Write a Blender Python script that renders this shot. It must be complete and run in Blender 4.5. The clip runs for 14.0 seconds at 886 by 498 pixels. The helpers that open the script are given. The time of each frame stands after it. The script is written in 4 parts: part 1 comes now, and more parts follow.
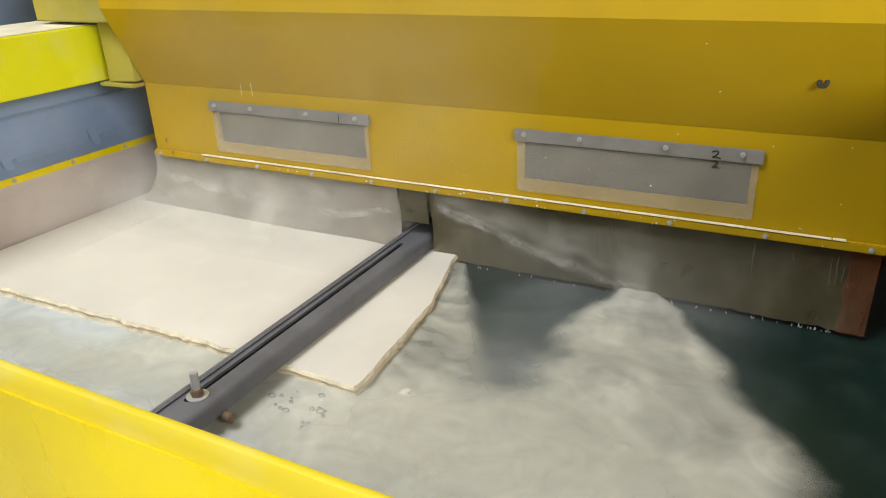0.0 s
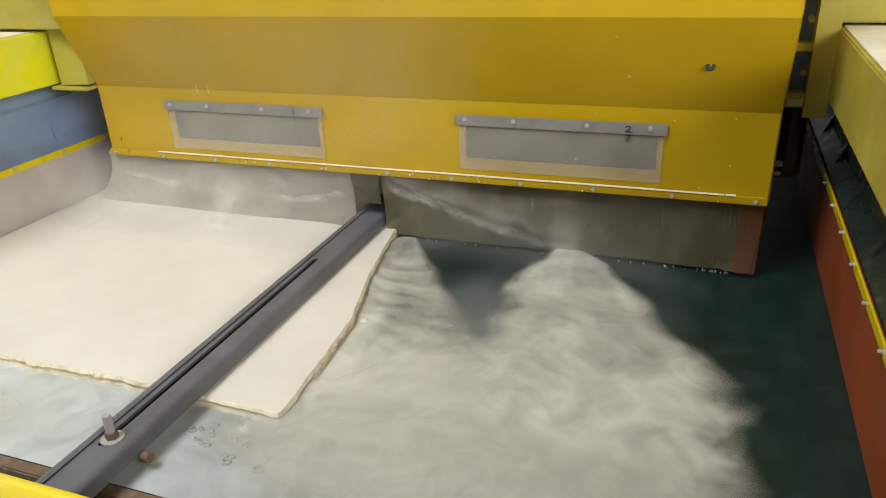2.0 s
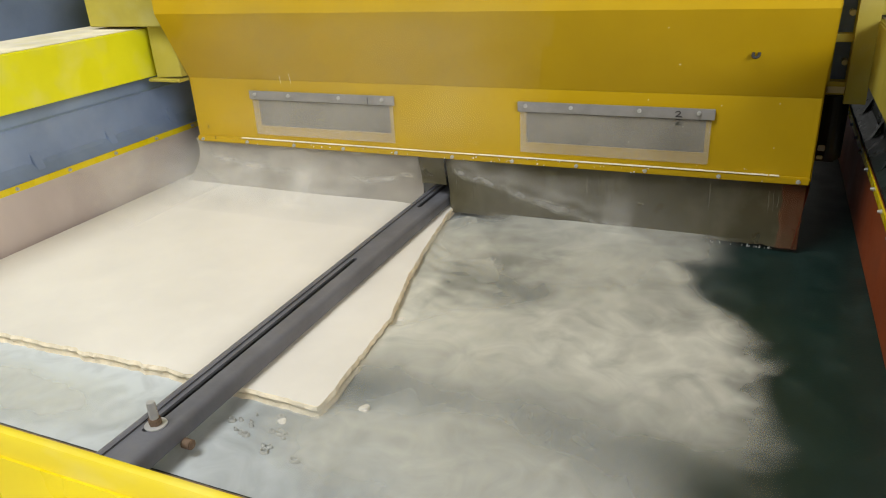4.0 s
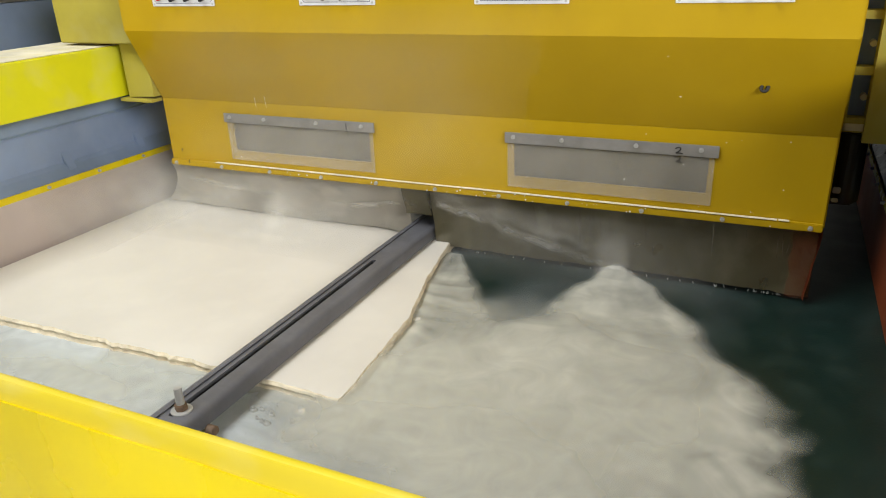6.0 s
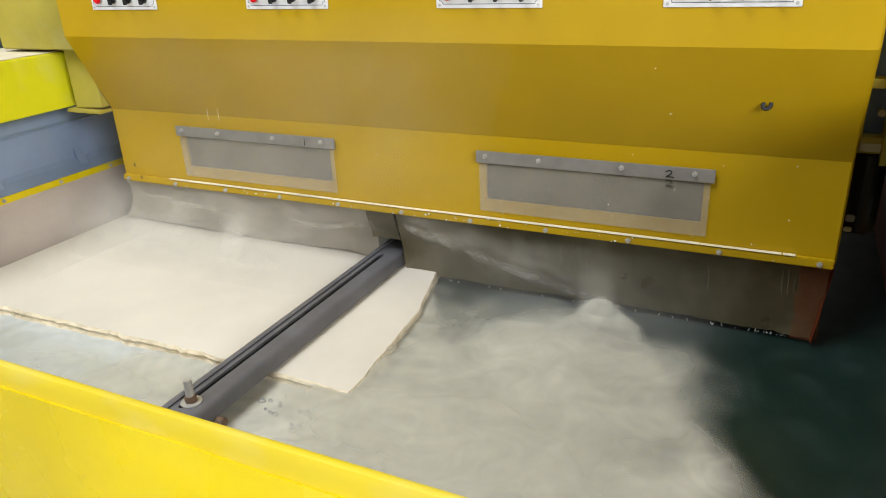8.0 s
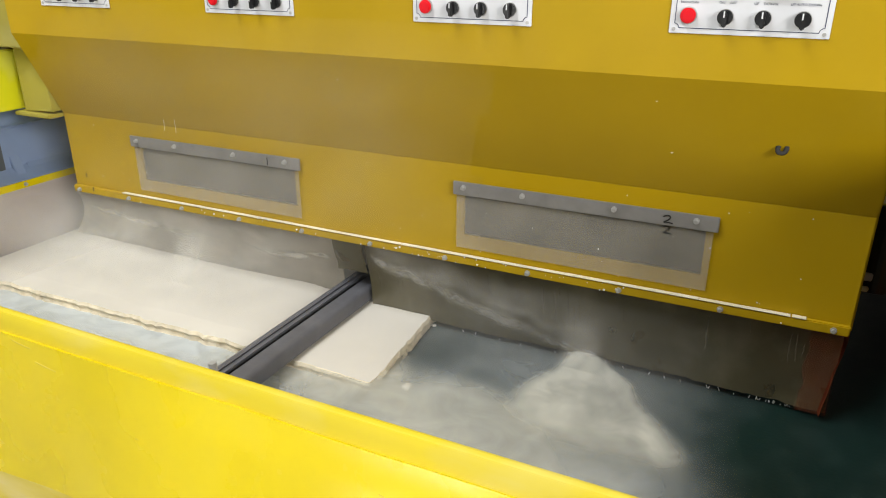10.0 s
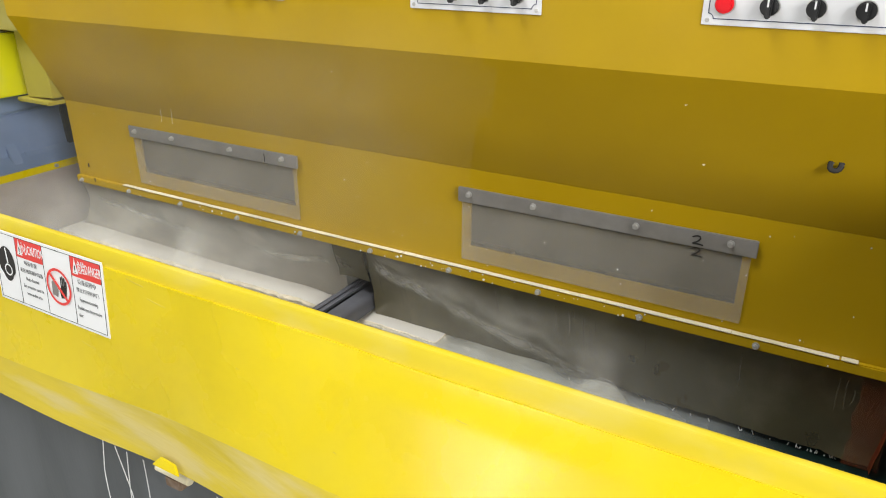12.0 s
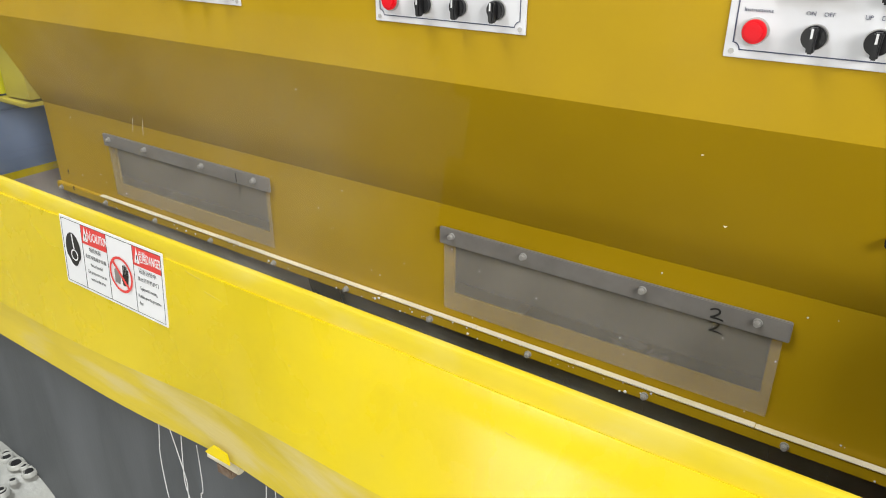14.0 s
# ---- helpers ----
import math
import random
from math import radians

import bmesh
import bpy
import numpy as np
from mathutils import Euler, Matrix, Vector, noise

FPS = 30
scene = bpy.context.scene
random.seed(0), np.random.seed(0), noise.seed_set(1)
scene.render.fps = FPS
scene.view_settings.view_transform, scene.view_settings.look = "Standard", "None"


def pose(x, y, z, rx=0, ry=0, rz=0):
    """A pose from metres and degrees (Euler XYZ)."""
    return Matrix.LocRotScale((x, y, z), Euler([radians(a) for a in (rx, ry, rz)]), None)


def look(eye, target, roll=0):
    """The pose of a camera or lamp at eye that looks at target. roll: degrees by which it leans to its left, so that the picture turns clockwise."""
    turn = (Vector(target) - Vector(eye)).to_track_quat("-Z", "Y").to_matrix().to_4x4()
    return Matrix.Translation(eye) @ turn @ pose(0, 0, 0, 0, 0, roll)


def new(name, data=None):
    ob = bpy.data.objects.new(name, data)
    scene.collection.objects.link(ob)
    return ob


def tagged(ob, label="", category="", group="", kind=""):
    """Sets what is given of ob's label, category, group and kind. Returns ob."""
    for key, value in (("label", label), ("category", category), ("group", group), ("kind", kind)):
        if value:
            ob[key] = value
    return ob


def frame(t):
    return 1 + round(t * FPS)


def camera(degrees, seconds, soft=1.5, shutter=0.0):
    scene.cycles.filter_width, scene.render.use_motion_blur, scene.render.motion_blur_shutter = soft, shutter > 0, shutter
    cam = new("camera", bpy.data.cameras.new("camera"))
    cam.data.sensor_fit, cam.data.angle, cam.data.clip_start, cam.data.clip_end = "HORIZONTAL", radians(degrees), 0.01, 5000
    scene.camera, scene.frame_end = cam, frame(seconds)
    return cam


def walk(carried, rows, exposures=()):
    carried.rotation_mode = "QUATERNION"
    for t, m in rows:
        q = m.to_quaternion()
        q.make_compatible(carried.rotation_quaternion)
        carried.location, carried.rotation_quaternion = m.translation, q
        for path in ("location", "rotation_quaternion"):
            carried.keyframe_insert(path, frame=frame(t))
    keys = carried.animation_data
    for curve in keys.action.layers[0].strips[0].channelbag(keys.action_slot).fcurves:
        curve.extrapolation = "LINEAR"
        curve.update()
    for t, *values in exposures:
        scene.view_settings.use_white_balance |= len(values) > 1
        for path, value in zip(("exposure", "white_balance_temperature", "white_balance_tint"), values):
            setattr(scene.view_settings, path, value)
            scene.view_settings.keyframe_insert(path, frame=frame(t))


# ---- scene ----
cam = camera(63.0, 14.0, soft=1.0)
# seconds, eye x y z, yaw, pitch, roll
PATH = [
    (0.0, -0.022, 0.092, 1.615, 27.05, -23.69, 1.89),
    (0.5, -0.008, 0.079, 1.634, 27.00, -23.51, 2.77),
    (1.0, -0.003, 0.089, 1.634, 25.62, -23.99, 2.72),
    (1.5, 0.009, 0.094, 1.694, 23.55, -22.81, 5.79),
    (2.0, -0.012, 0.104, 1.674, 19.78, -24.83, 2.42),
    (2.5, 0.004, 0.082, 1.683, 21.27, -24.56, 2.09),
    (3.0, -0.004, 0.084, 1.674, 22.60, -23.62, 2.65),
    (3.2, -0.001, 0.086, 1.673, 22.77, -23.78, 3.12),
    (5.3, 0.003, 0.053, 1.630, 23.44, -23.98, 2.09),
    (5.5, 0.000, 0.039, 1.637, 23.16, -22.92, 1.68),
    (6.0, 0.016, 0.024, 1.649, 24.50, -22.56, 2.13),
    (6.5, 0.013, 0.027, 1.643, 24.75, -22.52, 2.09),
    (7.0, 0.015, 0.027, 1.643, 24.90, -22.82, 2.33),
    (7.5, 0.017, 0.025, 1.644, 25.13, -22.84, 2.25),
    (8.0, 0.024, 0.020, 1.649, 25.24, -22.93, 2.38),
    (8.2, 0.015, 0.021, 1.643, 25.06, -22.98, 1.86),
    (10.3, -0.015, -0.064, 1.637, 26.03, -22.09, -0.35),
    (10.5, -0.014, -0.074, 1.637, 26.47, -22.19, -0.06),
    (11.0, -0.001, -0.088, 1.631, 26.06, -23.82, -0.05),
    (11.5, 0.007, -0.106, 1.634, 26.58, -23.37, -0.31),
    (12.0, -0.003, -0.130, 1.635, 30.12, -23.58, -0.04),
    (12.5, -0.007, -0.122, 1.664, 31.92, -22.76, 0.73),
    (13.0, -0.005, -0.121, 1.672, 33.76, -22.61, 0.86),
    (13.5, -0.008, -0.121, 1.669, 33.91, -22.85, 0.74),
    (14.0, -0.017, -0.117, 1.657, 34.60, -24.93, -0.27),
]
walk(cam, [(t, pose(x, y, z, 90 + pitch, roll, yaw)) for t, x, y, z, yaw, pitch, roll in PATH])
# seconds, how far the bridge has gone along the belt's width
BRIDGE = [
    (0.0, 0.000),
    (0.5, 0.069),
    (1.0, 0.134),
    (1.5, 0.191),
    (2.0, 0.258),
    (2.5, 0.312),
    (3.0, 0.387),
    (3.2, 0.404),
    (3.6, 0.446),
    (3.9, 0.462),
    (4.2, 0.430),
    (5.3, 0.284),
    (5.5, 0.248),
    (6.0, 0.187),
    (6.5, 0.107),
    (7.0, 0.040),
    (7.5, -0.007),
    (8.0, -0.073),
    (8.2, -0.110),
    (10.3, -0.374),
    (10.5, -0.400),
    (11.0, -0.474),
    (11.5, -0.545),
    (12.0, -0.622),
    (12.5, -0.678),
    (13.0, -0.743),
    (13.5, -0.796),
    (14.0, -0.875),
]
# ---- light ----
world = bpy.data.worlds.new("sky")
scene.world = world
world.use_nodes = True
wn = world.node_tree.nodes
sky = wn.new("ShaderNodeTexSky")
sky.sky_type, sky.sun_disc = 'NISHITA', False
sky.sun_elevation, sky.sun_rotation = radians(50), radians(200)
world.node_tree.links.new(sky.outputs[0], wn["Background"].inputs[0])
wn["Background"].inputs[1].default_value = 0.1


def daylight(name, m, sx, sy, watts, colour=(1.0, 0.98, 0.95)):
    """An area lamp in an opening of the hall."""
    lamp = bpy.data.lights.new(name, 'AREA')
    lamp.shape, lamp.size, lamp.size_y, lamp.energy, lamp.color = 'RECTANGLE', sx, sy, watts, colour
    ob = new(name, lamp)
    ob.matrix_world = m
    return ob


daylight("skylight_near", pose(-2.4, -1.5, 6.9), 2.4, 3.4, 560, (0.96, 0.99, 1.0))
# assumed low source, placed to mirror as the guard's pale glint
daylight("glint_daylight", look((-2.85, -6.95, 0.55), (-2.85, 0, 0.55)), 1.1, 0.9, 110)
daylight("side_daylight", look((3.9, -1.6, 3.15), (-1.4, 1.5, 1.0)), 2.6, 2.0, 350, (1.0, 0.99, 0.96))
scene.view_settings.exposure = -0.39


# ---- materials ----
def mat(name, colour, rough=0.5, metal=0.0, spot=0.0, spot_colour=(1, 1, 1), scale=6.0, grain=0.0, bump=0.0,
        island=0.0, coat=0.0, alpha=1.0, spread=0.18, emit=0.0, gloss=0.5, lo=0.5, hi=0.75, stretch=(1, 1, 1), fine=90.0):
    """Paint, metal or stone: a colour, cloudy variation, spots of a second colour, grain and fine relief."""
    m = bpy.data.materials.new(name)
    m.use_nodes = True
    nt, n = m.node_tree, m.node_tree.nodes
    b = n["Principled BSDF"]
    L = nt.links.new
    co = n.new("ShaderNodeTexCoord")
    mp = n.new("ShaderNodeMapping")
    mp.inputs["Scale"].default_value = stretch
    L(co.outputs["Object"], mp.inputs[0])
    big = n.new("ShaderNodeTexNoise")
    big.inputs["Scale"].default_value, big.inputs["Detail"].default_value = scale, 6
    L(mp.outputs[0], big.inputs[0])
    small = n.new("ShaderNodeTexNoise")
    small.inputs["Scale"].default_value, small.inputs["Detail"].default_value = fine, 4
    L(mp.outputs[0], small.inputs[0])
    ramp = n.new("ShaderNodeValToRGB")
    ramp.color_ramp.elements[0].position, ramp.color_ramp.elements[1].position = 0.3, 0.7
    ramp.color_ramp.elements[0].color = (*[max(0, c * (1 - spread)) for c in colour], 1)
    ramp.color_ramp.elements[1].color = (*[min(1, c * (1 + spread)) for c in colour], 1)
    L(big.outputs[0], ramp.inputs[0])
    mix = n.new("ShaderNodeMix")
    mix.data_type = 'RGBA'
    L(ramp.outputs[0], mix.inputs["A"])
    mix.inputs["B"].default_value = (*spot_colour, 1)
    sp = n.new("ShaderNodeTexNoise")
    sp.inputs["Scale"].default_value, sp.inputs["Detail"].default_value = scale * 2.3, 8
    L(mp.outputs[0], sp.inputs[0])
    rg = n.new("ShaderNodeMapRange")
    rg.inputs[1].default_value, rg.inputs[2].default_value, rg.inputs[4].default_value = lo, hi, spot
    L(sp.outputs[0], rg.inputs[0])
    L(rg.outputs[0], mix.inputs["Factor"])
    L(mix.outputs["Result"], b.inputs["Base Color"])
    b.inputs["Metallic"].default_value, b.inputs["Specular IOR Level"].default_value = metal, gloss
    rr = n.new("ShaderNodeMapRange")
    rr.inputs[1].default_value, rr.inputs[2].default_value = 0.3, 0.7
    rr.inputs[3].default_value, rr.inputs[4].default_value = max(0.02, rough - 0.08), min(1, rough + 0.1)
    L(sp.outputs[0], rr.inputs[0])
    L(rr.outputs[0], b.inputs["Roughness"])
    b.inputs["Coat Weight"].default_value, b.inputs["Coat Roughness"].default_value = coat, 0.25
    if bump:
        bp = n.new("ShaderNodeBump")
        bp.inputs["Strength"].default_value, bp.inputs["Distance"].default_value = bump, 0.004
        L(small.outputs[0], bp.inputs["Height"])
        L(bp.outputs[0], b.inputs["Normal"])
    if alpha < 1:
        b.inputs["Alpha"].default_value = alpha
    if emit:
        b.inputs["Emission Color"].default_value, b.inputs["Emission Strength"].default_value = (*colour, 1), emit
    return m


def slurry_mat(name, colour, rough=0.4, top=1.0):
    """Milky slurry: a film whose cover is the mesh's own thickness value, broken up by streaks."""
    m = bpy.data.materials.new(name)
    m.use_nodes = True
    nt, n = m.node_tree, m.node_tree.nodes
    L = nt.links.new
    b = n["Principled BSDF"]
    at = n.new("ShaderNodeAttribute")
    at.attribute_name = "cover"
    co = n.new("ShaderNodeTexCoord")
    ns = n.new("ShaderNodeTexNoise")
    ns.inputs["Scale"].default_value, ns.inputs["Detail"].default_value, ns.inputs["Distortion"].default_value = 9, 7, 1.2
    L(co.outputs["Object"], ns.inputs[0])
    rg = n.new("ShaderNodeMapRange")
    rg.inputs[1].default_value, rg.inputs[2].default_value, rg.inputs[3].default_value, rg.inputs[4].default_value = 0.3, 0.7, 0.8, 1.15
    L(ns.outputs[0], rg.inputs[0])
    mu = n.new("ShaderNodeMath")
    mu.operation, mu.use_clamp = 'MULTIPLY', True
    L(at.outputs["Fac"], mu.inputs[0])
    L(rg.outputs[0], mu.inputs[1])
    m2 = n.new("ShaderNodeMath")
    m2.operation, m2.use_clamp = 'MULTIPLY', True
    L(mu.outputs[0], m2.inputs[0])
    m2.inputs[1].default_value = top
    L(m2.outputs[0], b.inputs["Alpha"])
    b.inputs["Base Color"].default_value = (*colour, 1)
    b.inputs["Roughness"].default_value = rough
    return m


PAINT = mat("golden_yellow_paint", (0.462, 0.293, 0.004), 0.45, spot=0.25, spot_colour=(0.5, 0.34, 0.012), scale=3.5, bump=0.05, gloss=0.22, spread=0.07)
LEMON = mat("lemon_yellow_paint", (0.69, 0.53, 0.004), 0.27, spot=0.25, spot_colour=(0.74, 0.6, 0.06), scale=4, bump=0.03, gloss=0.2, coat=0.3, spread=0.07)
LEMONDUST = mat("dusty_lemon_paint", (0.66, 0.51, 0.02), 0.5, spot=0.7, spot_colour=(0.66, 0.55, 0.13), gloss=0.3, scale=9, bump=0.06, spread=0.08, stretch=(0.4, 1, 1))
RAILPAINT = mat("greenish_lemon_paint", (0.78, 0.75, 0.012), 0.4, spot=0.3, spot_colour=(0.7, 0.66, 0.28), scale=4, bump=0.04, coat=0.2, spread=0.06)
BANDDUST = mat("dusty_yellow_fold", (0.6, 0.46, 0.035), 0.55, spot=0.8, spot_colour=(0.58, 0.48, 0.2), scale=5, bump=0.1, stretch=(0.35, 1, 2.5), gloss=0.3, lo=0.45, hi=0.65)
# also on the X1 rail cover, where the shade is in the colour
OLIVE = mat("dull_and_shaded_yellow_paint", (0.4, 0.335, 0.045), 0.5, spot=0.4, spot_colour=(0.42, 0.38, 0.16), scale=5, bump=0.06)
# stone dust on the covers; also the highlight bead on the flange
DUSTGLINT = mat("stone_dust_and_highlight", (0.72, 0.66, 0.5), 0.9, spot=0.5, spot_colour=(0.7, 0.62, 0.2), scale=7, bump=0.3)
SLATE = mat("slate_blue_paint", (0.22, 0.285, 0.43), 0.45, spot=0.35, spot_colour=(0.29, 0.34, 0.44), scale=4, bump=0.08)
# tank wall at X1: near black for the shade on that side
DARKSIDE = mat("shaded_green_wet_paint", (0.02, 0.03, 0.025), 0.3, spot=0.5, spot_colour=(0.2, 0.22, 0.2), scale=9, bump=0.1, lo=0.6, hi=0.8)
TANK = mat("grey_steel_with_dried_slurry", (0.07, 0.077, 0.082), 0.5, spot=0.45, spot_colour=(0.17, 0.18, 0.19), scale=2.2, bump=0.08, stretch=(1.6, 1, 0.35), lo=0.45, hi=0.7)
STEEL = mat("bare_steel", (0.5, 0.49, 0.47), 0.4, metal=0.35, spot=0.4, spot_colour=(0.32, 0.3, 0.27), scale=12, bump=0.1)
BARSTEEL = mat("grey_clamp_bar", (0.25, 0.235, 0.22), 0.5, metal=0.2, spot=0.3, spot_colour=(0.36, 0.34, 0.31), scale=14, bump=0.1)
BEAM = mat("dark_grey_beam_paint", (0.125, 0.125, 0.138), 0.42, spot=0.35, spot_colour=(0.2, 0.19, 0.18), scale=8, bump=0.12, lo=0.55, hi=0.8)
RUST = mat("brown_rust", (0.16, 0.1, 0.06), 0.75, spot=0.6, spot_colour=(0.3, 0.24, 0.18), scale=30, bump=0.3)
BLACK = mat("black_plastic_and_shade", (0.012, 0.012, 0.013), 0.35, spread=0.1)
GREYPRINT = mat("grey_print", (0.16, 0.16, 0.16), 0.6)
MARKER = mat("black_marker_ink", (0.02, 0.018, 0.015), 0.7)
WHITE = mat("white_panel_plate", (0.74, 0.74, 0.76), 0.4, spot=0.25, spot_colour=(0.6, 0.58, 0.55), scale=12, spread=0.03)
CREAM = mat("cream_plastic", (0.66, 0.6, 0.42), 0.5, spread=0.05)
SCREEN = mat("dark_red_display", (0.05, 0.008, 0.006), 0.2)
DIGIT = mat("white_print", (0.75, 0.75, 0.75), 0.5, spread=0.02)
NAVY = mat("dark_blue_print", (0.06, 0.07, 0.13), 0.5, spread=0.05)
REDLENS = mat("red_lit_lens", (0.72, 0.008, 0.016), 0.4, emit=0.12, gloss=0.2, spread=0.05)
SIGNRED = mat("sign_red_print", (0.72, 0.05, 0.04), 0.5, spread=0.05)
SIGNWHITE = mat("sign_white_vinyl", (0.8, 0.8, 0.8), 0.4, spread=0.03)
BELT = mat("dark_green_wet_rubber_belt", (0.008, 0.023, 0.019), 0.38, spot=0.5, spot_colour=(0.02, 0.042, 0.036), scale=5, bump=0.1, fine=140)
STONE = mat("cream_limestone", (0.71, 0.665, 0.59), 0.5, spot=0.5, spot_colour=(0.78, 0.735, 0.645), scale=3.5, bump=0.06, spread=0.05)
BROKEN = mat("broken_limestone", (0.8, 0.7, 0.52), 0.85, spot=0.5, spot_colour=(0.68, 0.54, 0.32), scale=24, bump=0.6)
SHEET = mat("pinkish_grey_rubber_sheet", (0.44, 0.37, 0.335), 0.5, spot=0.6, spot_colour=(0.58, 0.53, 0.48), scale=2.4, bump=0.05, stretch=(1, 1, 0.5))
# a brighter orange in itself; base darkened for the shade at X1
ORANGE = mat("orange_red_rubber_sheet", (0.28, 0.055, 0.012), 0.5, spot=0.6, spot_colour=(0.2, 0.06, 0.03), scale=3, bump=0.06)
# base raised for the bright mist that hangs before this skirt
SKIRT = mat("dirty_translucent_plastic", (0.58, 0.535, 0.46), 0.36, spot=0.9, spot_colour=(0.78, 0.74, 0.66), scale=2.6, bump=0.05, alpha=0.88, stretch=(1, 1, 1.5), lo=0.5, hi=0.72, spread=0.3)
STREAK = mat("dried_slurry_streak", (0.5, 0.47, 0.4), 0.7, alpha=0.1)
# same dirty plastic, darkened in colour for the shade towards X1
SKIRTDARK = mat("shaded_dirty_clear_plastic", (0.205, 0.178, 0.1), 0.32, spot=0.8, spot_colour=(0.42, 0.375, 0.26), scale=3.0, bump=0.05, alpha=0.7, stretch=(1, 1, 0.8), lo=0.52, hi=0.75, spread=0.3)
# tint of the orange sheet showing through the plastic
ORANGETINT = mat("orange_tinted_clear_plastic", (0.34, 0.085, 0.03), 0.4, spot=0.6, spot_colour=(0.2, 0.1, 0.05), scale=8, alpha=0.27, spread=0.2)
PVC = mat("frosted_clear_plastic", (0.6, 0.55, 0.46), 0.3, spot=0.5, spot_colour=(0.7, 0.66, 0.56), scale=9, alpha=0.24)
# dark grey for the shade inside the hood and in gaps
INSIDE = mat("shaded_recess_grey", (0.12, 0.115, 0.11), 0.7, scale=4)
CONCRETE = mat("grey_workshop_concrete", (0.32, 0.31, 0.29), 0.6, spot=0.5, spot_colour=(0.2, 0.2, 0.19), scale=1.3, bump=0.2)
PLASTER = mat("pale_grey_wall", (0.4, 0.4, 0.39), 0.8, spot=0.3, spot_colour=(0.45, 0.45, 0.44), scale=0.9, bump=0.1)
CABINET = mat("light_grey_cabinet_paint", (0.6, 0.62, 0.63), 0.4, spread=0.04)
MILK = slurry_mat("milky_slurry", (0.66, 0.645, 0.56), 0.5, 0.92)
# bluish base carries the sky's reflection on the wet film
MILKBLUE = slurry_mat("pale_slurry_film", (0.56, 0.59, 0.59), 0.3)
FOAM = slurry_mat("white_spray", (0.78, 0.75, 0.68), 0.7)
PUDDLE = mat("white_slurry_sludge", (0.34, 0.34, 0.31), 0.35, spot=0.6, spot_colour=(0.2, 0.21, 0.2), scale=8, bump=0.4)
DRIP = mat("dried_white_drip", (0.72, 0.72, 0.7), 0.7)


# ---- building ----
def mesh_of(bm, name, material, smooth=False):
    me = bpy.data.meshes.new(name)
    if smooth:
        for e in bm.edges:
            e.smooth = len(e.link_faces) != 2 or e.calc_face_angle(0) < 0.6
    bm.to_mesh(me)
    bm.free()
    me.materials.append(material)
    if smooth:
        for p in me.polygons:
            p.use_smooth = True
    return me


def part(name, bm, material, parent=None, label="", smooth=False, at=None):
    ob = new(name, mesh_of(bm, name, material, smooth))
    if parent:
        ob.parent = parent
    if at is not None:
        ob.matrix_basis = at
    if label:
        ob["label"] = label
    return ob


def thing(name, label, category, at=None, group="", kind=""):
    ob = new(name)
    ob.empty_display_size = 0.05
    if at is not None:
        ob.matrix_basis = at
    return tagged(ob, label, category, group, kind)


def box(x0, x1, y0, y1, z0, z1, bevel=0.0, bm=None):
    bm = bm or bmesh.new()
    made = bmesh.ops.create_cube(bm, size=1.0, matrix=Matrix.Translation(((x0 + x1) / 2, (y0 + y1) / 2, (z0 + z1) / 2)) @ Matrix.Diagonal((x1 - x0, y1 - y0, z1 - z0, 1)))
    if bevel:
        edges = list({e for v in made["verts"] for e in v.link_edges})
        bmesh.ops.bevel(bm, geom=edges, offset=bevel, segments=2, affect='EDGES')
    return bm


def tube(radius, depth, m, sides=20, bevel=0.0, bm=None, top=None):
    """A cylinder along z of m, from 0 to depth."""
    bm = bm or bmesh.new()
    made = bmesh.ops.create_cone(bm, cap_ends=True, segments=sides, radius1=radius, radius2=radius if top is None else top, depth=depth, matrix=m @ Matrix.Translation((0, 0, depth / 2)))
    if bevel:
        edges = [e for e in {e for v in made["verts"] for e in v.link_edges} if len(e.link_faces) == 2 and any(len(f.verts) > 4 for f in e.link_faces)]
        bmesh.ops.bevel(bm, geom=edges, offset=bevel, segments=2, affect='EDGES')
    return bm


def prism(profile, axis, a, b, bevel=0.0, bm=None):
    """A closed outline drawn out along x, y or z from a to b. The outline gives the other two coordinates in order."""
    bm = bm or bmesh.new()
    def at(p, s):
        return {"x": (s, *p), "y": (p[0], s, p[1]), "z": (*p, s)}[axis]
    lo = [bm.verts.new(at(p, a)) for p in profile]
    hi = [bm.verts.new(at(p, b)) for p in profile]
    k = len(profile)
    faces = [bm.faces.new(lo), bm.faces.new(hi)] + [bm.faces.new((lo[i], lo[(i + 1) % k], hi[(i + 1) % k], hi[i])) for i in range(k)]
    bmesh.ops.recalc_face_normals(bm, faces=faces)
    if bevel:
        bmesh.ops.bevel(bm, geom=list({e for f in faces for e in f.edges}), offset=bevel, segments=2, affect='EDGES')
    return bm


def folded(profile, thick):
    """The outline of a folded sheet: the line given and the same line moved back by its thickness."""
    return profile + [(y + thick, z) for y, z in reversed(profile)]


FRONT = pose(0, 0, 0, 90)          # z of the part points to -y: out of a front face


def bolt_mesh(radius=0.0062, name="bolt"):
    """A hexagon bolt head on a washer, its axis along z."""
    bm = tube(radius * 1.35, 0.0022, Matrix(), 16)
    tube(radius, 0.007, Matrix.Translation((0, 0, 0.002)), 6, 0.001, bm)
    return mesh_of(bm, name, STEEL)


BOLT, SMALLBOLT = bolt_mesh(0.0045), bolt_mesh(0.0044)


def bolt(parent, m, data=None):
    ob = new("bolt", data or BOLT)
    ob.parent, ob.matrix_basis = parent, m
    return ob


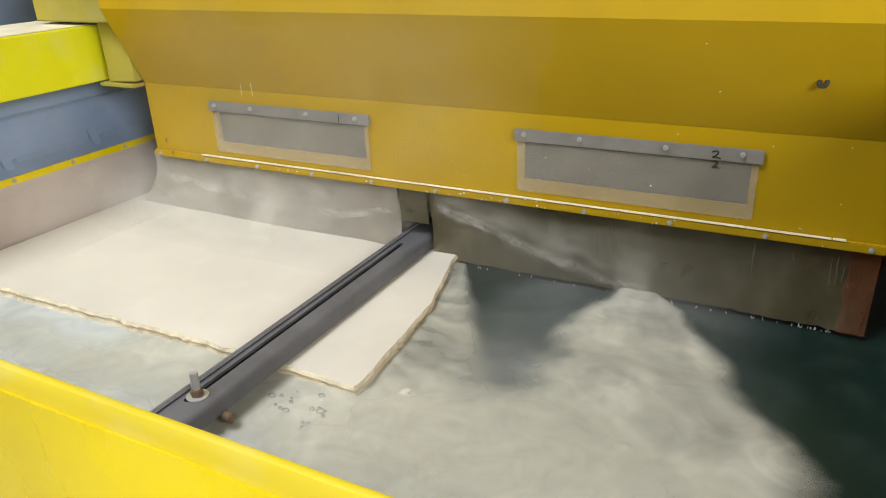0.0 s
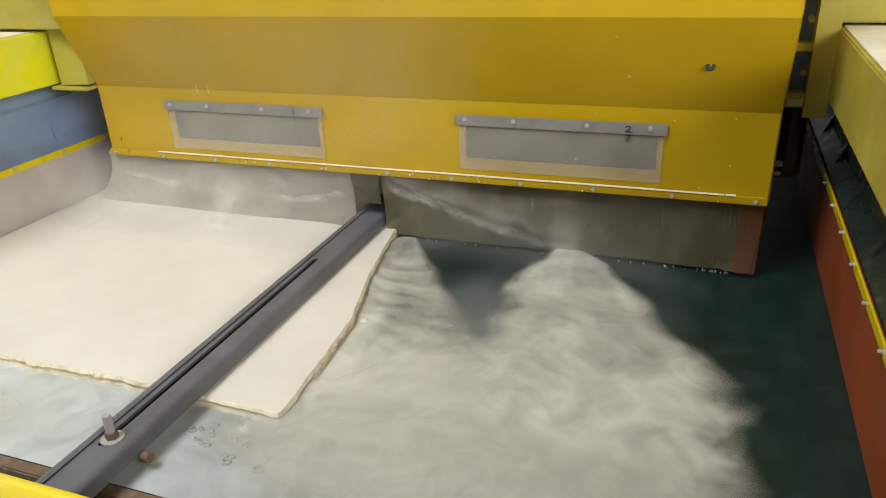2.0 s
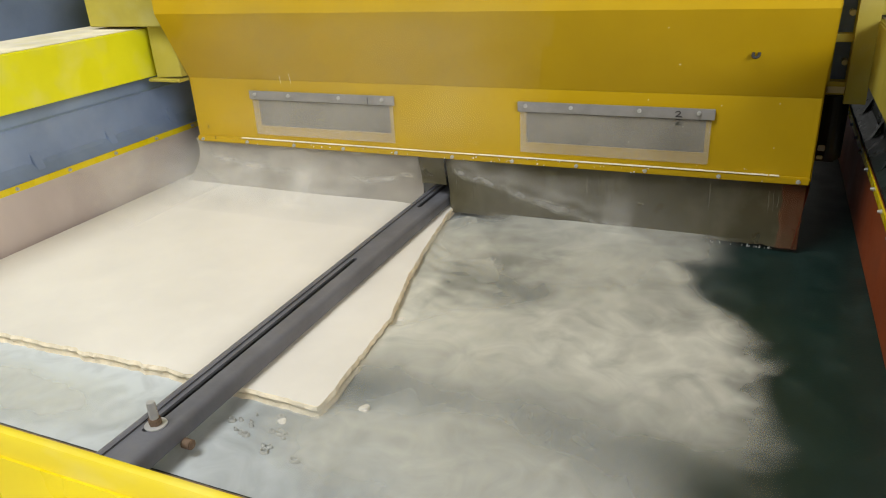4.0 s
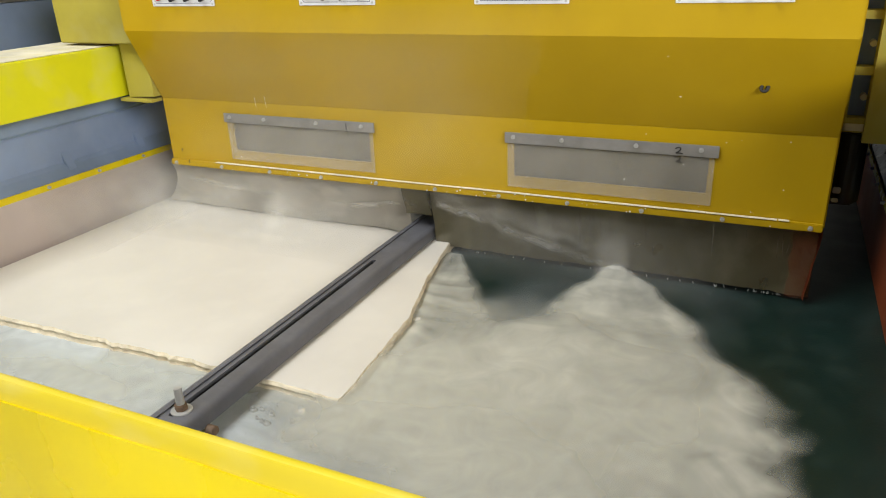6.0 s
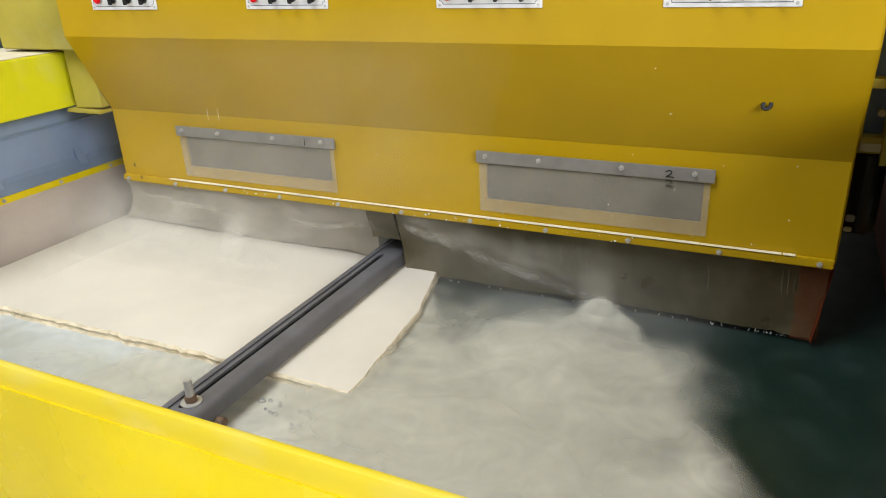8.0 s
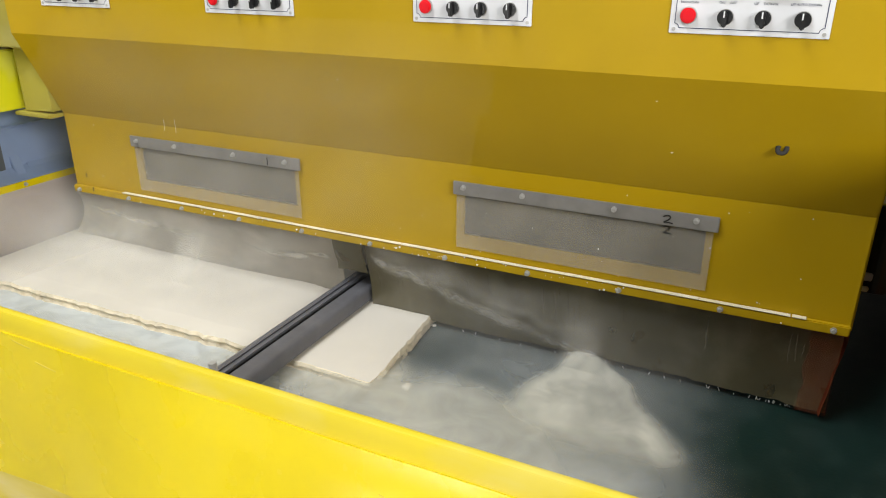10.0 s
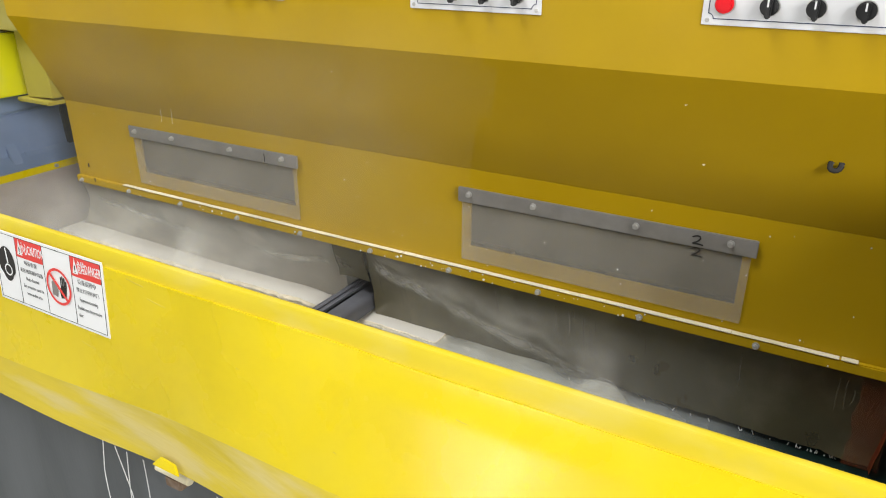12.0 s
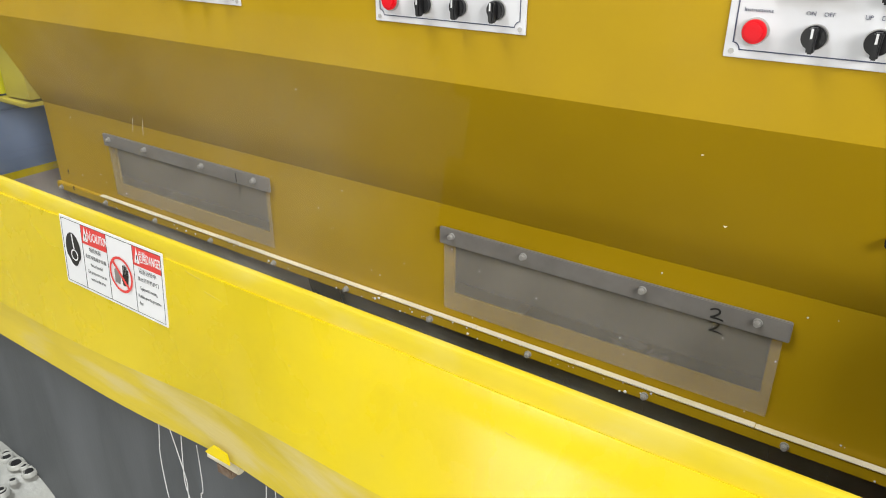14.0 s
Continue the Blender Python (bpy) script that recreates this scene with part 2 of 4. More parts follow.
def lettering(text, size, m, material, parent, name="lettering", narrow=1.0):
    """Words in the built-in font as a thin mesh; x along the line, y up, z out."""
    cu = bpy.data.curves.new("lettering", 'FONT')
    cu.body, cu.size, cu.extrude, cu.align_x, cu.resolution_u = text, size, 0.0002, 'CENTER', 2
    cu.offset = -0.012 * size if size < 0.011 else 0.0
    tmp = new("lettering", cu)
    bpy.context.view_layer.update()
    me = bpy.data.meshes.new_from_object(tmp.evaluated_get(bpy.context.evaluated_depsgraph_get()))
    bpy.data.objects.remove(tmp)
    me.materials.clear()
    me.materials.append(material)
    me.transform(Matrix.Diagonal((narrow, 1, 1, 1)))
    ob = new(name, me)
    ob.parent, ob.matrix_basis = parent, m
    return ob


def stroke(points, width, depth, m, material, parent, name):
    """A bead along points (x, y) in the plane of m."""
    cu = bpy.data.curves.new(name, 'CURVE')
    cu.dimensions, cu.bevel_depth, cu.bevel_resolution, cu.resolution_u = '3D', width / 2, 1, 3
    sp = cu.splines.new('NURBS')
    sp.points.add(len(points) - 1)
    for p, q in zip(sp.points, points):
        p.co = (q[0], q[1], 0, 1)
    sp.use_endpoint_u, sp.order_u = True, 3
    tmp = new(name, cu)
    bpy.context.view_layer.update()
    me = bpy.data.meshes.new_from_object(tmp.evaluated_get(bpy.context.evaluated_depsgraph_get()))
    bpy.data.objects.remove(tmp)
    me.materials.clear()
    me.materials.append(material)
    me.transform(Matrix.Diagonal((1, 1, depth / width, 1)))
    ob = new(name, me)
    if parent:
        ob.parent = parent
    ob.matrix_basis = m
    return ob


# ---- the hall ----
def hall():
    # assumed hall: south and east walls and roof only frame the lamps
    floor = part("floor", box(-4.8, 4.2, -7.2, 9.2, -0.2, 0), CONCRETE)
    tagged(floor, "grey concrete workshop floor, damp and stained", "floor", kind="structure")

    def wall(name, boxes):
        bm = bmesh.new()
        for b in boxes:
            box(*b, bm=bm)
        tagged(part(name, bm, PLASTER), "pale grey plastered workshop wall", "wall", kind="structure")
    # openings cut for the lamps: a low one behind, a band at the side
    wall("wall_south", [(-4.8, -4.5, -7.2, -7, 0, 7), (-2.25, 4.0, -7.2, -7, 0, 3.3), (-3.45, -2.25, -7.2, -7, 1.05, 3.3), (-4.5, -3.45, -7.2, -7, 0, 3.3), (-4.5, 4.0, -7.2, -7, 3.3, 7)])
    wall("wall_west", [(-4.8, -4.6, -7.2, 9.2, 0, 7)])
    wall("wall_north", [(-4.6, 4.0, 9, 9.2, 0, 7)])
    wall("wall_east", [(4.0, 4.2, -7.2, 9.2, 0, 2.0), (4.0, 4.2, -7.2, 9.2, 4.4, 7), (4.0, 4.2, -7.2, -3.0, 2.0, 4.4), (4.0, 4.2, -0.2, 9.2, 2.0, 4.4)])
    bm = bmesh.new()
    for y0, y1 in ((-7.2, -3.3), (0.3, 9.2)):
        box(-4.8, 4.2, y0, y1, 7, 7.2, bm=bm)
    box(-4.8, -3.7, -3.3, 0.3, 7, 7.2, bm=bm)
    box(-1.1, 4.2, -3.3, 0.3, 7, 7.2, bm=bm)
    tagged(part("ceiling", bm, PLASTER), "assumed pale roof with an opening for the skylight lamp", "ceiling", kind="structure")


hall()


# ---- the belt and what lies round it ----
X0, X1 = -2.1, 0.31                 # inner faces of the side sheets
BELT_Z, SLAB_Z = 0.77, 0.80


def belt():
    bm = bmesh.new()
    box(X0 - 0.02, X1 + 0.02, 0.83, 4.2, BELT_Z - 0.012, BELT_Z, bm=bm)
    tagged(part("conveyor_belt", bm, BELT), "dark green wet rubber conveyor belt under milky slurry", "conveyor belt", kind="structure")
    bed = thing("conveyor_bed", "grey steel bed under the conveyor belt", "machine bed")
    part("bed_frame", box(X0 - 0.2, X1 + 0.2, 0.47, 4.2, 0.3, BELT_Z - 0.016, 0.004), TANK, bed)
    part("edge_bar", box(X0 - 0.02, X1 + 0.02, 0.8, 0.828, BELT_Z - 0.014, BELT_Z + 0.008, 0.003), RUST, bed, "rust-brown edge bar along the belt")
    part("foot", box(X0 - 0.1, X0 + 0.15, 0.55, 0.8, 0.0, 0.298, 0.004), TANK, bed)
    part("foot", box(X1 - 0.15, X1 + 0.1, 0.55, 0.8, 0.0, 0.298, 0.004), TANK, bed)
    part("foot", box(X0 - 0.1, X0 + 0.15, 3.8, 4.1, 0.0, 0.298, 0.004), TANK, bed)
    part("foot", box(X1 - 0.15, X1 + 0.1, 3.8, 4.1, 0.0, 0.298, 0.004), TANK, bed)


belt()


def wobble(s, seed, size):
    return size * (noise.noise((s * 6, seed, 0)) + 0.6 * noise.noise((s * 19, seed, 3)) + 0.35 * noise.noise((s * 55, seed, 7)))


def slab():
    """One broken slab of pale stone, its front and right edges torn."""
    ob = thing("stone_slab", "cream limestone slab with a torn broken edge lying on the belt", "stone slab", pose(0, 0, 0))
    front = [(-2.085 + 1.345 * i / 90, 1.064 + wobble(i / 30, 1.0, 0.010) + 0.02 * math.sin(i / 90 * 3.0) * (i / 90)) for i in range(91)]
    side = []
    for i in range(1, 81):
        s = i / 80
        y = 1.06 + 1.05 * s
        x = float(np.interp(y, (1.06, 1.25, 1.44, 1.6, 1.84, 2.11), (-0.738, -0.75, -0.765, -0.812, -0.857, -0.9))) + wobble(s * 1.5, 5.0, 0.006) + 0.0022 * noise.noise((y * 120, 2, 2))
        side.append((x, y))
    ring = front + side + [(-0.95, 2.9), (-2.085, 2.9)]
    bm = bmesh.new()
    tops = [bm.verts.new((x, y, SLAB_Z)) for x, y in ring]
    bm.faces.new(tops)
    part("top_face", bm, STONE, ob, "smooth ground cream top face")
    bm = bmesh.new()
    rows = []
    for k, (dz, out) in enumerate(((0.0, 0.0), (-0.008, 0.004), (-0.018, -0.002), (-0.0295, 0.003))):
        row = []
        for i, (x, y) in enumerate(ring):
            o = out + (0.0035 * noise.noise((x * 55, y * 55, k * 3.1)) + 0.002 * noise.noise((x * 170, y * 170, k * 1.7)) if k else 0)
            px, py = (0.0, -1.0) if i < len(front) else (1.0, -0.2)
            if i >= len(front) + len(side):
                px, py = 0, 0
            row.append(bm.verts.new((x + px * o, y + py * o, SLAB_Z + dz)))
        rows.append(row)
    for a, b in zip(rows, rows[1:]):
        for i in range(len(ring)):
            j = (i + 1) % len(ring)
            bm.faces.new((a[j], a[i], b[i], b[j]))
    bm.faces.new(list(reversed(rows[-1])))
    part("broken_edge", bm, BROKEN, ob, "rough ochre broken edge")
    for i, (x, y, s) in enumerate(((-0.66, 1.12, 0.012), (-0.80, 1.03, 0.009), (-0.752, 1.475, 0.011), (-0.735, 1.40, 0.006), (-0.62, 1.0, 0.005))):
        bm = bmesh.new()
        bmesh.ops.create_icosphere(bm, subdivisions=2, radius=s)
        for v in bm.verts:
            v.co *= 1 + 0.5 * noise.noise(v.co * 130 + Vector((i, 0, 0)))
            v.co.z *= 0.5
        ch = part("stone_chip", bm, STONE, at=pose(x, y, BELT_Z + s * 0.42, 0, 0, 70 * i))
        tagged(ch, "small broken chip of cream stone on the wet belt", "stone chip", "chips by the slab")
    return ob


SLAB = slab()


def guide_beam():
    """A slotted tube across the belt, with a clamping bolt at its near end."""
    ob = thing("guide_beam", "dark grey painted steel guide beam with long slots", "steel beam", pose(0, 0, 0))
    xa, xb, zt, zb = -0.998, -0.918, 0.843, 0.803
    bm = bmesh.new()
    sa, sb, rr = -0.973, -0.959, 0.013
    slots = [(0.845, 1.64), (2.05, 2.95)]
    ys = [0.62] + [v for s in slots for v in s] + [3.6]
    for i, (y0, y1) in enumerate(zip(ys, ys[1:])):
        if i % 2:
            box(xa, sa, y0, y1, zt - 0.006, zt, bm=bm)
            box(sb, xb - rr, y0, y1, zt - 0.006, zt, bm=bm)
            r = (sb - sa) / 2
            for ye, way in ((y0, 1), (y1, -1)):
                for xe, side in ((sa, 1), (sb, -1)):
                    arc = [(xe + side * r * (1 - math.cos(a)), ye + way * r * (1 - math.sin(a))) for a in (0, 0.4, 0.8, 1.2, math.pi / 2)]
                    prism([(xe, ye)] + arc, "z", zt - 0.006, zt, bm=bm)
        else:
            box(xa, xb - rr, y0, y1, zt - 0.006, zt, bm=bm)
    part("top_plate", bm, BEAM, ob)
    bend = [(xb - rr + rr * math.sin(a), zt - rr + rr * math.cos(a)) for a in (0, 0.26, 0.52, 0.78, 1.05, 1.31, math.pi / 2)]
    prof = bend + [(xb + 0.001, zb + 0.004), (xb - 0.004, zb), (xb - 0.008, zb), (xb - 0.008, zt - 0.014), (xb - rr, zt - 0.006)]
    part("side_plate", prism(prof, "y", 0.62, 3.6), BEAM, ob)
    prof = [(xa, zt + 0.004), (xa + 0.008, zt + 0.007), (xa + 0.014, zt + 0.004), (xa + 0.012, zt), (xa + 0.006, zb), (xa, zb)]
    part("side_plate", prism(prof, "y", 0.62, 3.6), BEAM, ob)
    part("bottom_plate", box(xa + 0.006, xb - 0.008, 0.62, 3.6, zb, zb + 0.005), BEAM, ob)
    c = Matrix.Translation((-0.957, 0.868, zt))
    stud = part("clamp_bolt", tube(0.0078, 0.052, c, 18, 0.001), STEEL, ob, "worn steel stud with nut and washer")
    part("washer", tube(0.021, 0.003, c, 24, 0.0008), STEEL, stud)
    part("nut", tube(0.0125, 0.013, c @ Matrix.Translation((0, 0, 0.003)), 6, 0.0012), RUST, stud)
    bm = bmesh.new()
    for k in range(7):
        tube(0.0084, 0.0018, c @ Matrix.Translation((0, 0, 0.02 + k * 0.0042)), 16, bm=bm)
    part("thread", bm, STEEL, stud)
    under = tube(0.010, 0.022, pose(-0.918, 0.885, 0.80, 0, 90, 0), 18, 0.002)
    part("stop_pin", under, RUST, ob, "short rusty pin under the beam")
    part("beam_seat", box(-1.03, -0.89, 0.6, 0.68, BELT_Z - 0.016, zb, 0.003), TANK, ob)
    part("beam_seat", box(-1.03, -0.89, 3.5, 3.6, BELT_Z - 0.001, zb, 0.003), TANK, ob)


guide_beam()


def smooth(a, b, x):
    t = max(0.0, min(1.0, (x - a) / (b - a)))
    return t * t * (3 - 2 * t)


# ---- guard in front, tank side ----
def guard_point(x, s, out=0.0):
    """A place on the guard's face, s metres below its upper crease, out metres off it: upright at one end, bent outwards at the other."""
    # bend chosen so that the low lamp mirrors in the sheet here
    a = radians(5 + 14 * float(smooth(-0.85, -0.28, x)) * float(smooth(-0.02, 0.07, s)))
    return (0.432 - s * math.sin(a) - out * math.cos(a), 1.229 - s * math.cos(a) + out * math.sin(a))


def guard_crease(x):
    return float(0.258 - 0.068 * smooth(-1.25, -0.2, x))


def guard_band(x):
    return 0.024 + 0.003 * noise.noise((x * 5, 2, 0))


def guard_hem(x):
    return float(0.33 - 0.07 * smooth(-1.1, -0.2, x))


def guard():
    ob = thing("splash_guard", "lemon yellow folded steel splash guard, dusty at its folds", "machine guard")
    xs = [-2.4 + 0.055 * k for k in range(61)]
    lip = [(0.4435, 1.214), (0.4435, 1.2285), (0.4425, 1.2306), (0.4405, 1.2315), (0.4372, 1.2315), (0.4340, 1.2302)]

    def strip(name, rows, material, label="", round_off=True):
        """rows(x) gives the outline at x from top to bottom."""
        bm = bmesh.new()
        grid = [[bm.verts.new((x, y, z)) for y, z in rows(x)] for x in xs]
        for p, q in zip(grid, grid[1:]):
            for k in range(len(p) - 1):
                bm.faces.new((p[k], p[k + 1], q[k + 1], q[k]))
        bmesh.ops.recalc_face_normals(bm, faces=bm.faces[:])
        bmesh.ops.solidify(bm, geom=bm.faces[:], thickness=0.003)
        part(name, bm, material, ob, label, round_off)
    strip("guard_lip", lambda x: lip + [guard_point(x, 0.004), guard_point(x, 0.014), guard_point(x, guard_band(x))], LEMONDUST, "turned-over dusty lip")
    strip("guard_sheet", lambda x: [guard_point(x, guard_band(x) + (guard_crease(x) - guard_band(x)) * k / 26) for k in range(27)], LEMON)
    strip("guard_hem", lambda x: [guard_point(x, guard_crease(x)), guard_point(x, guard_crease(x) + 0.02, 0.001), guard_point(x, guard_hem(x), 0.005)], BANDDUST, "pale dusty lower hem")
    for x, q in ((-0.83, 0.03), (-0.79, 0.05), (-0.62, 0.10), (-0.3, 0.06), (-0.45, 0.15), (-0.05, 0.12), (-0.95, 0.16)):
        y, z = guard_point(x, q, 0.0032)
        stroke([(0, 0), (0.012 + 0.02 * (q * 7 % 1), -0.003), (0.03 + 0.02 * (q * 7 % 1), -0.004)], 0.0013, 0.0005, pose(x, y, z, 80), BANDDUST, ob, "scratch")
    low = guard_point(-0.77, guard_hem(-0.77), 0.006)
    # the latch at the lower fold
    y, z = low
    latch = part("latch", tube(0.0078, 0.07, pose(-0.8, y + 0.004, z - 0.013, 0, 90, 0), 16, 0.002), CREAM, ob, "worn cream latch roller")
    part("latch_bracket", box(-0.785, -0.752, y, y + 0.026, z - 0.042, z - 0.02, 0.003), RUST, latch, "rusty latch bracket")
    part("latch_tongue", prism([(-0.785, 0), (-0.73, 0), (-0.74, 0.014), (-0.77, 0.016)], "z", 0, 0.004, 0.001), LEMON, latch, at=pose(0, y - 0.012, z + 0.008, 70, 0, 0))
    tank = thing("tank_side", "grey steel tank side streaked with dried slurry", "tank")
    part("side_panel", box(-2.4, 0.9, 0.432, 0.44, 0.05, 1.0, 0.001), TANK, tank)
    rng = random.Random(4)
    for x0 in (-0.985, -0.955, -0.925, -0.885, -0.72, -0.70):
        pts, x = [], x0
        for k in range(7):
            pts.append((x, 0.86 - 0.05 * k * rng.uniform(0.7, 1.2)))
            x += rng.uniform(-0.012, 0.016)
        stroke(pts, 0.0024, 0.0016, pose(0, 0.4318, 0, 90), DRIP, tank, "dried_drip")
    sludge = thing("slurry_ledge", "ledge heaped with whitish slurry full of burst bubbles", "slurry", kind="")
    def heap(x):
        return 0.25 + 0.215 * smooth(-1.22, -1.62, x)
    bm = bmesh.new()
    nx, ny = 90, 24
    holes = [(rng.uniform(-1.95, -1.55), rng.uniform(0.3, 0.425), rng.uniform(0.007, 0.016)) for k in range(34)]
    vs = {}
    for i in range(nx + 1):
        for j in range(ny + 1):
            x, y = -2.4 + 1.6 * i / nx, 0.12 + 0.312 * j / ny
            h = 0.018 * noise.noise((x * 5, y * 5, 2)) + 0.008 * noise.noise((x * 17, y * 17, 4))
            vs[i, j] = bm.verts.new((x, y, heap(x) + h))
    for i in range(nx):
        for j in range(ny):
            bm.faces.new((vs[i, j], vs[i + 1, j], vs[i + 1, j + 1], vs[i, j + 1]))
    part("sludge", bm, PUDDLE, sludge, smooth=True)
    part("ledge_plate", box(-2.4, 0.9, 0.12, 0.43, 0.19, 0.215, 0.002), TANK, sludge)
    part("ledge_leg", box(-2.38, -2.33, 0.14, 0.19, 0.0, 0.188, 0.002), TANK, sludge)
    part("ledge_leg", box(0.82, 0.87, 0.14, 0.19, 0.0, 0.188, 0.002), TANK, sludge)
    for x, y, r in holes:
        bm = bmesh.new()
        ring_r = []
        for k in range(16):
            a2 = 2 * math.pi * k / 16
            row = [bm.verts.new((x + math.cos(a2) * (r + q * 0.35 * r), y + math.sin(a2) * (r + q * 0.35 * r), heap(x) + 0.012 + dz)) for q, dz in ((-1, -0.012), (-0.3, 0.002), (0.3, 0.004), (1, -0.008))]
            ring_r.append(row)
        for k in range(16):
            for q in range(3):
                bm.faces.new((ring_r[k][q], ring_r[k][q + 1], ring_r[(k + 1) % 16][q + 1], ring_r[(k + 1) % 16][q]))
        rim = part("burst_bubble", bm, PUDDLE, sludge, smooth=True)
        # black disc for the shade down in the burst bubble
        part("hollow_shade", tube(r * 0.72, 0.003, Matrix.Translation((x, y, heap(x) + 0.01)), 14), BLACK, rim)


guard()


def warning_sign():
    """A vinyl sign in four columns on the guard: x along it, y up it, z out of it."""
    w, h = 0.268, 0.118
    y, z = guard_point(-1.1, 0.018 + h, 0.0038)
    ob = thing("warning_sign", "white and red caution and danger vinyl sign on the guard", "warning sign", pose(-1.147, y, z, 90 - 5, 0, 0.0))
    part("sheet", box(0, w, 0, h, -0.001, 0.0006, 0.0), SIGNWHITE, ob)
    def bar(x0, x1, y0, y1, material, name):
        part(name, box(x0, x1, y0, y1, 0.0007, 0.0011), material, ob)
    m = 0.004
    for x0, x1, y0, y1 in ((m, w - m, m, m + 0.0006), (m, w - m, h - m - 0.0006, h - m), (m, m + 0.0006, m, h - m), (w - m - 0.0006, w - m, m, h - m)):
        bar(x0, x1, y0, y1, MARKER, "border_line")
    for x in (0.0595, 0.1275, 0.195):
        bar(x, x + 0.0006, m, h - m, MARKER, "column_line")
    for x0, title, head in ((0.0605, "小心CAUTION", 0), (0.196, "危险DANGER", 1)):
        bar(x0, x0 + 0.0668, 0.083, h - m - 0.0006, SIGNRED, "red_band")
        tri = bmesh.new()
        tri.faces.new([tri.verts.new((x0 + 0.004 + a, 0.0875 + b, 0.0016)) for a, b in ((0, 0), (0.013, 0), (0.0065, 0.025))])
        part("triangle", tri, SIGNWHITE, ob)
        lettering("!", 0.017, pose(x0 + 0.0105, 0.089, 0.0018), MARKER, ob)
        lettering(title, 0.021, pose(x0 + 0.042, 0.092, 0.0014), SIGNWHITE, ob, narrow=0.42)
    small = (("噪音有害", 0.073, 0.0085, 0.0105), ("此区域需戴护耳器", 0.060, 0.0075, 0.0105), ("Noise harmful", 0.047, 0.0085, 0.0115), ("Ear protector must be", 0.034, 0.0085, 0.0082), ("worn in this area", 0.022, 0.0085, 0.0092))
    for text, yy, size, wide in small:
        lettering(text, size * 1.0, pose(0.094, yy, 0.0012), GREYPRINT, ob, narrow=0.66 if text.isascii() else 0.95)
    small = (("设备运转中", 0.073, 0.009), ("禁止打开防护门", 0.060, 0.0078), ("Equipment is running,", 0.045, 0.0085), ("Prohibit open the protective", 0.031, 0.0085), ("door", 0.019, 0.0085))
    for text, yy, size in small:
        lettering(text, size * 1.0, pose(0.229 if text != "door" else 0.207, yy, 0.0012), GREYPRINT, ob, narrow=0.56 if text.isascii() else 0.95)
    # ear-muff pictogram: a plain rounded shape with a light loop
    def blob(points, z0, material, name):
        bm = bmesh.new()
        bm.faces.new([bm.verts.new((x, yy, z0)) for x, yy in points])
        part(name, bm, material, ob)
    blob([(0.031 + 0.021 * math.cos(a) * (1 if math.sin(a) > -0.5 else 0.8), 0.064 + 0.029 * math.sin(a)) for a in [2 * math.pi * k / 28 for k in range(28)]], 0.0012, MARKER, "pictogram")
    ringm = bmesh.new()
    bmesh.ops.create_circle(ringm, segments=24, radius=0.010)
    edge = ringm.edges[:]
    out = bmesh.ops.extrude_edge_only(ringm, edges=edge)
    for v in [g for g in out["geom"] if isinstance(g, bmesh.types.BMVert)]:
        v.co *= 0.75
    part("pictogram_ring", ringm, SIGNWHITE, ob, at=pose(0.034, 0.055, 0.0018))
    blob([(0.032, 0.066), (0.036, 0.066), (0.033, 0.091), (0.030, 0.091)], 0.0017, SIGNWHITE, "pictogram_bar")
    # prohibition ring with a plain open palm
    ringm = bmesh.new()
    bmesh.ops.create_circle(ringm, segments=40, radius=0.0295)
    out = bmesh.ops.extrude_edge_only(ringm, edges=ringm.edges[:])
    for v in [g for g in out["geom"] if isinstance(g, bmesh.types.BMVert)]:
        v.co *= 0.86
    part("prohibition_ring", ringm, SIGNRED, ob, at=pose(0.161, 0.056, 0.0018))
    blob([(0.164, 0.038), (0.176, 0.040), (0.179, 0.056), (0.175, 0.060), (0.166, 0.058), (0.161, 0.050)], 0.0012, MARKER, "palm_mark")
    for k, (x, l) in enumerate(((0.1665, 0.017), (0.1705, 0.019), (0.1745, 0.017), (0.178, 0.012))):
        blob([(x - 0.0014, 0.056), (x + 0.0014, 0.056), (x + 0.002, 0.056 + l), (x - 0.0008, 0.056 + l)], 0.0012, MARKER, "palm_mark")
    blob([(0.143, 0.04), (0.155, 0.038), (0.158, 0.05), (0.15, 0.066), (0.143, 0.06)], 0.0011, BARSTEEL, "grey_mark")
    bm = box(-0.029, 0.029, -0.0022, 0.0022, 0.0016, 0.0021)
    part("prohibition_bar", bm, SIGNRED, ob, at=pose(0.161, 0.056, 0.0003, 0, 0, -45))


warning_sign()


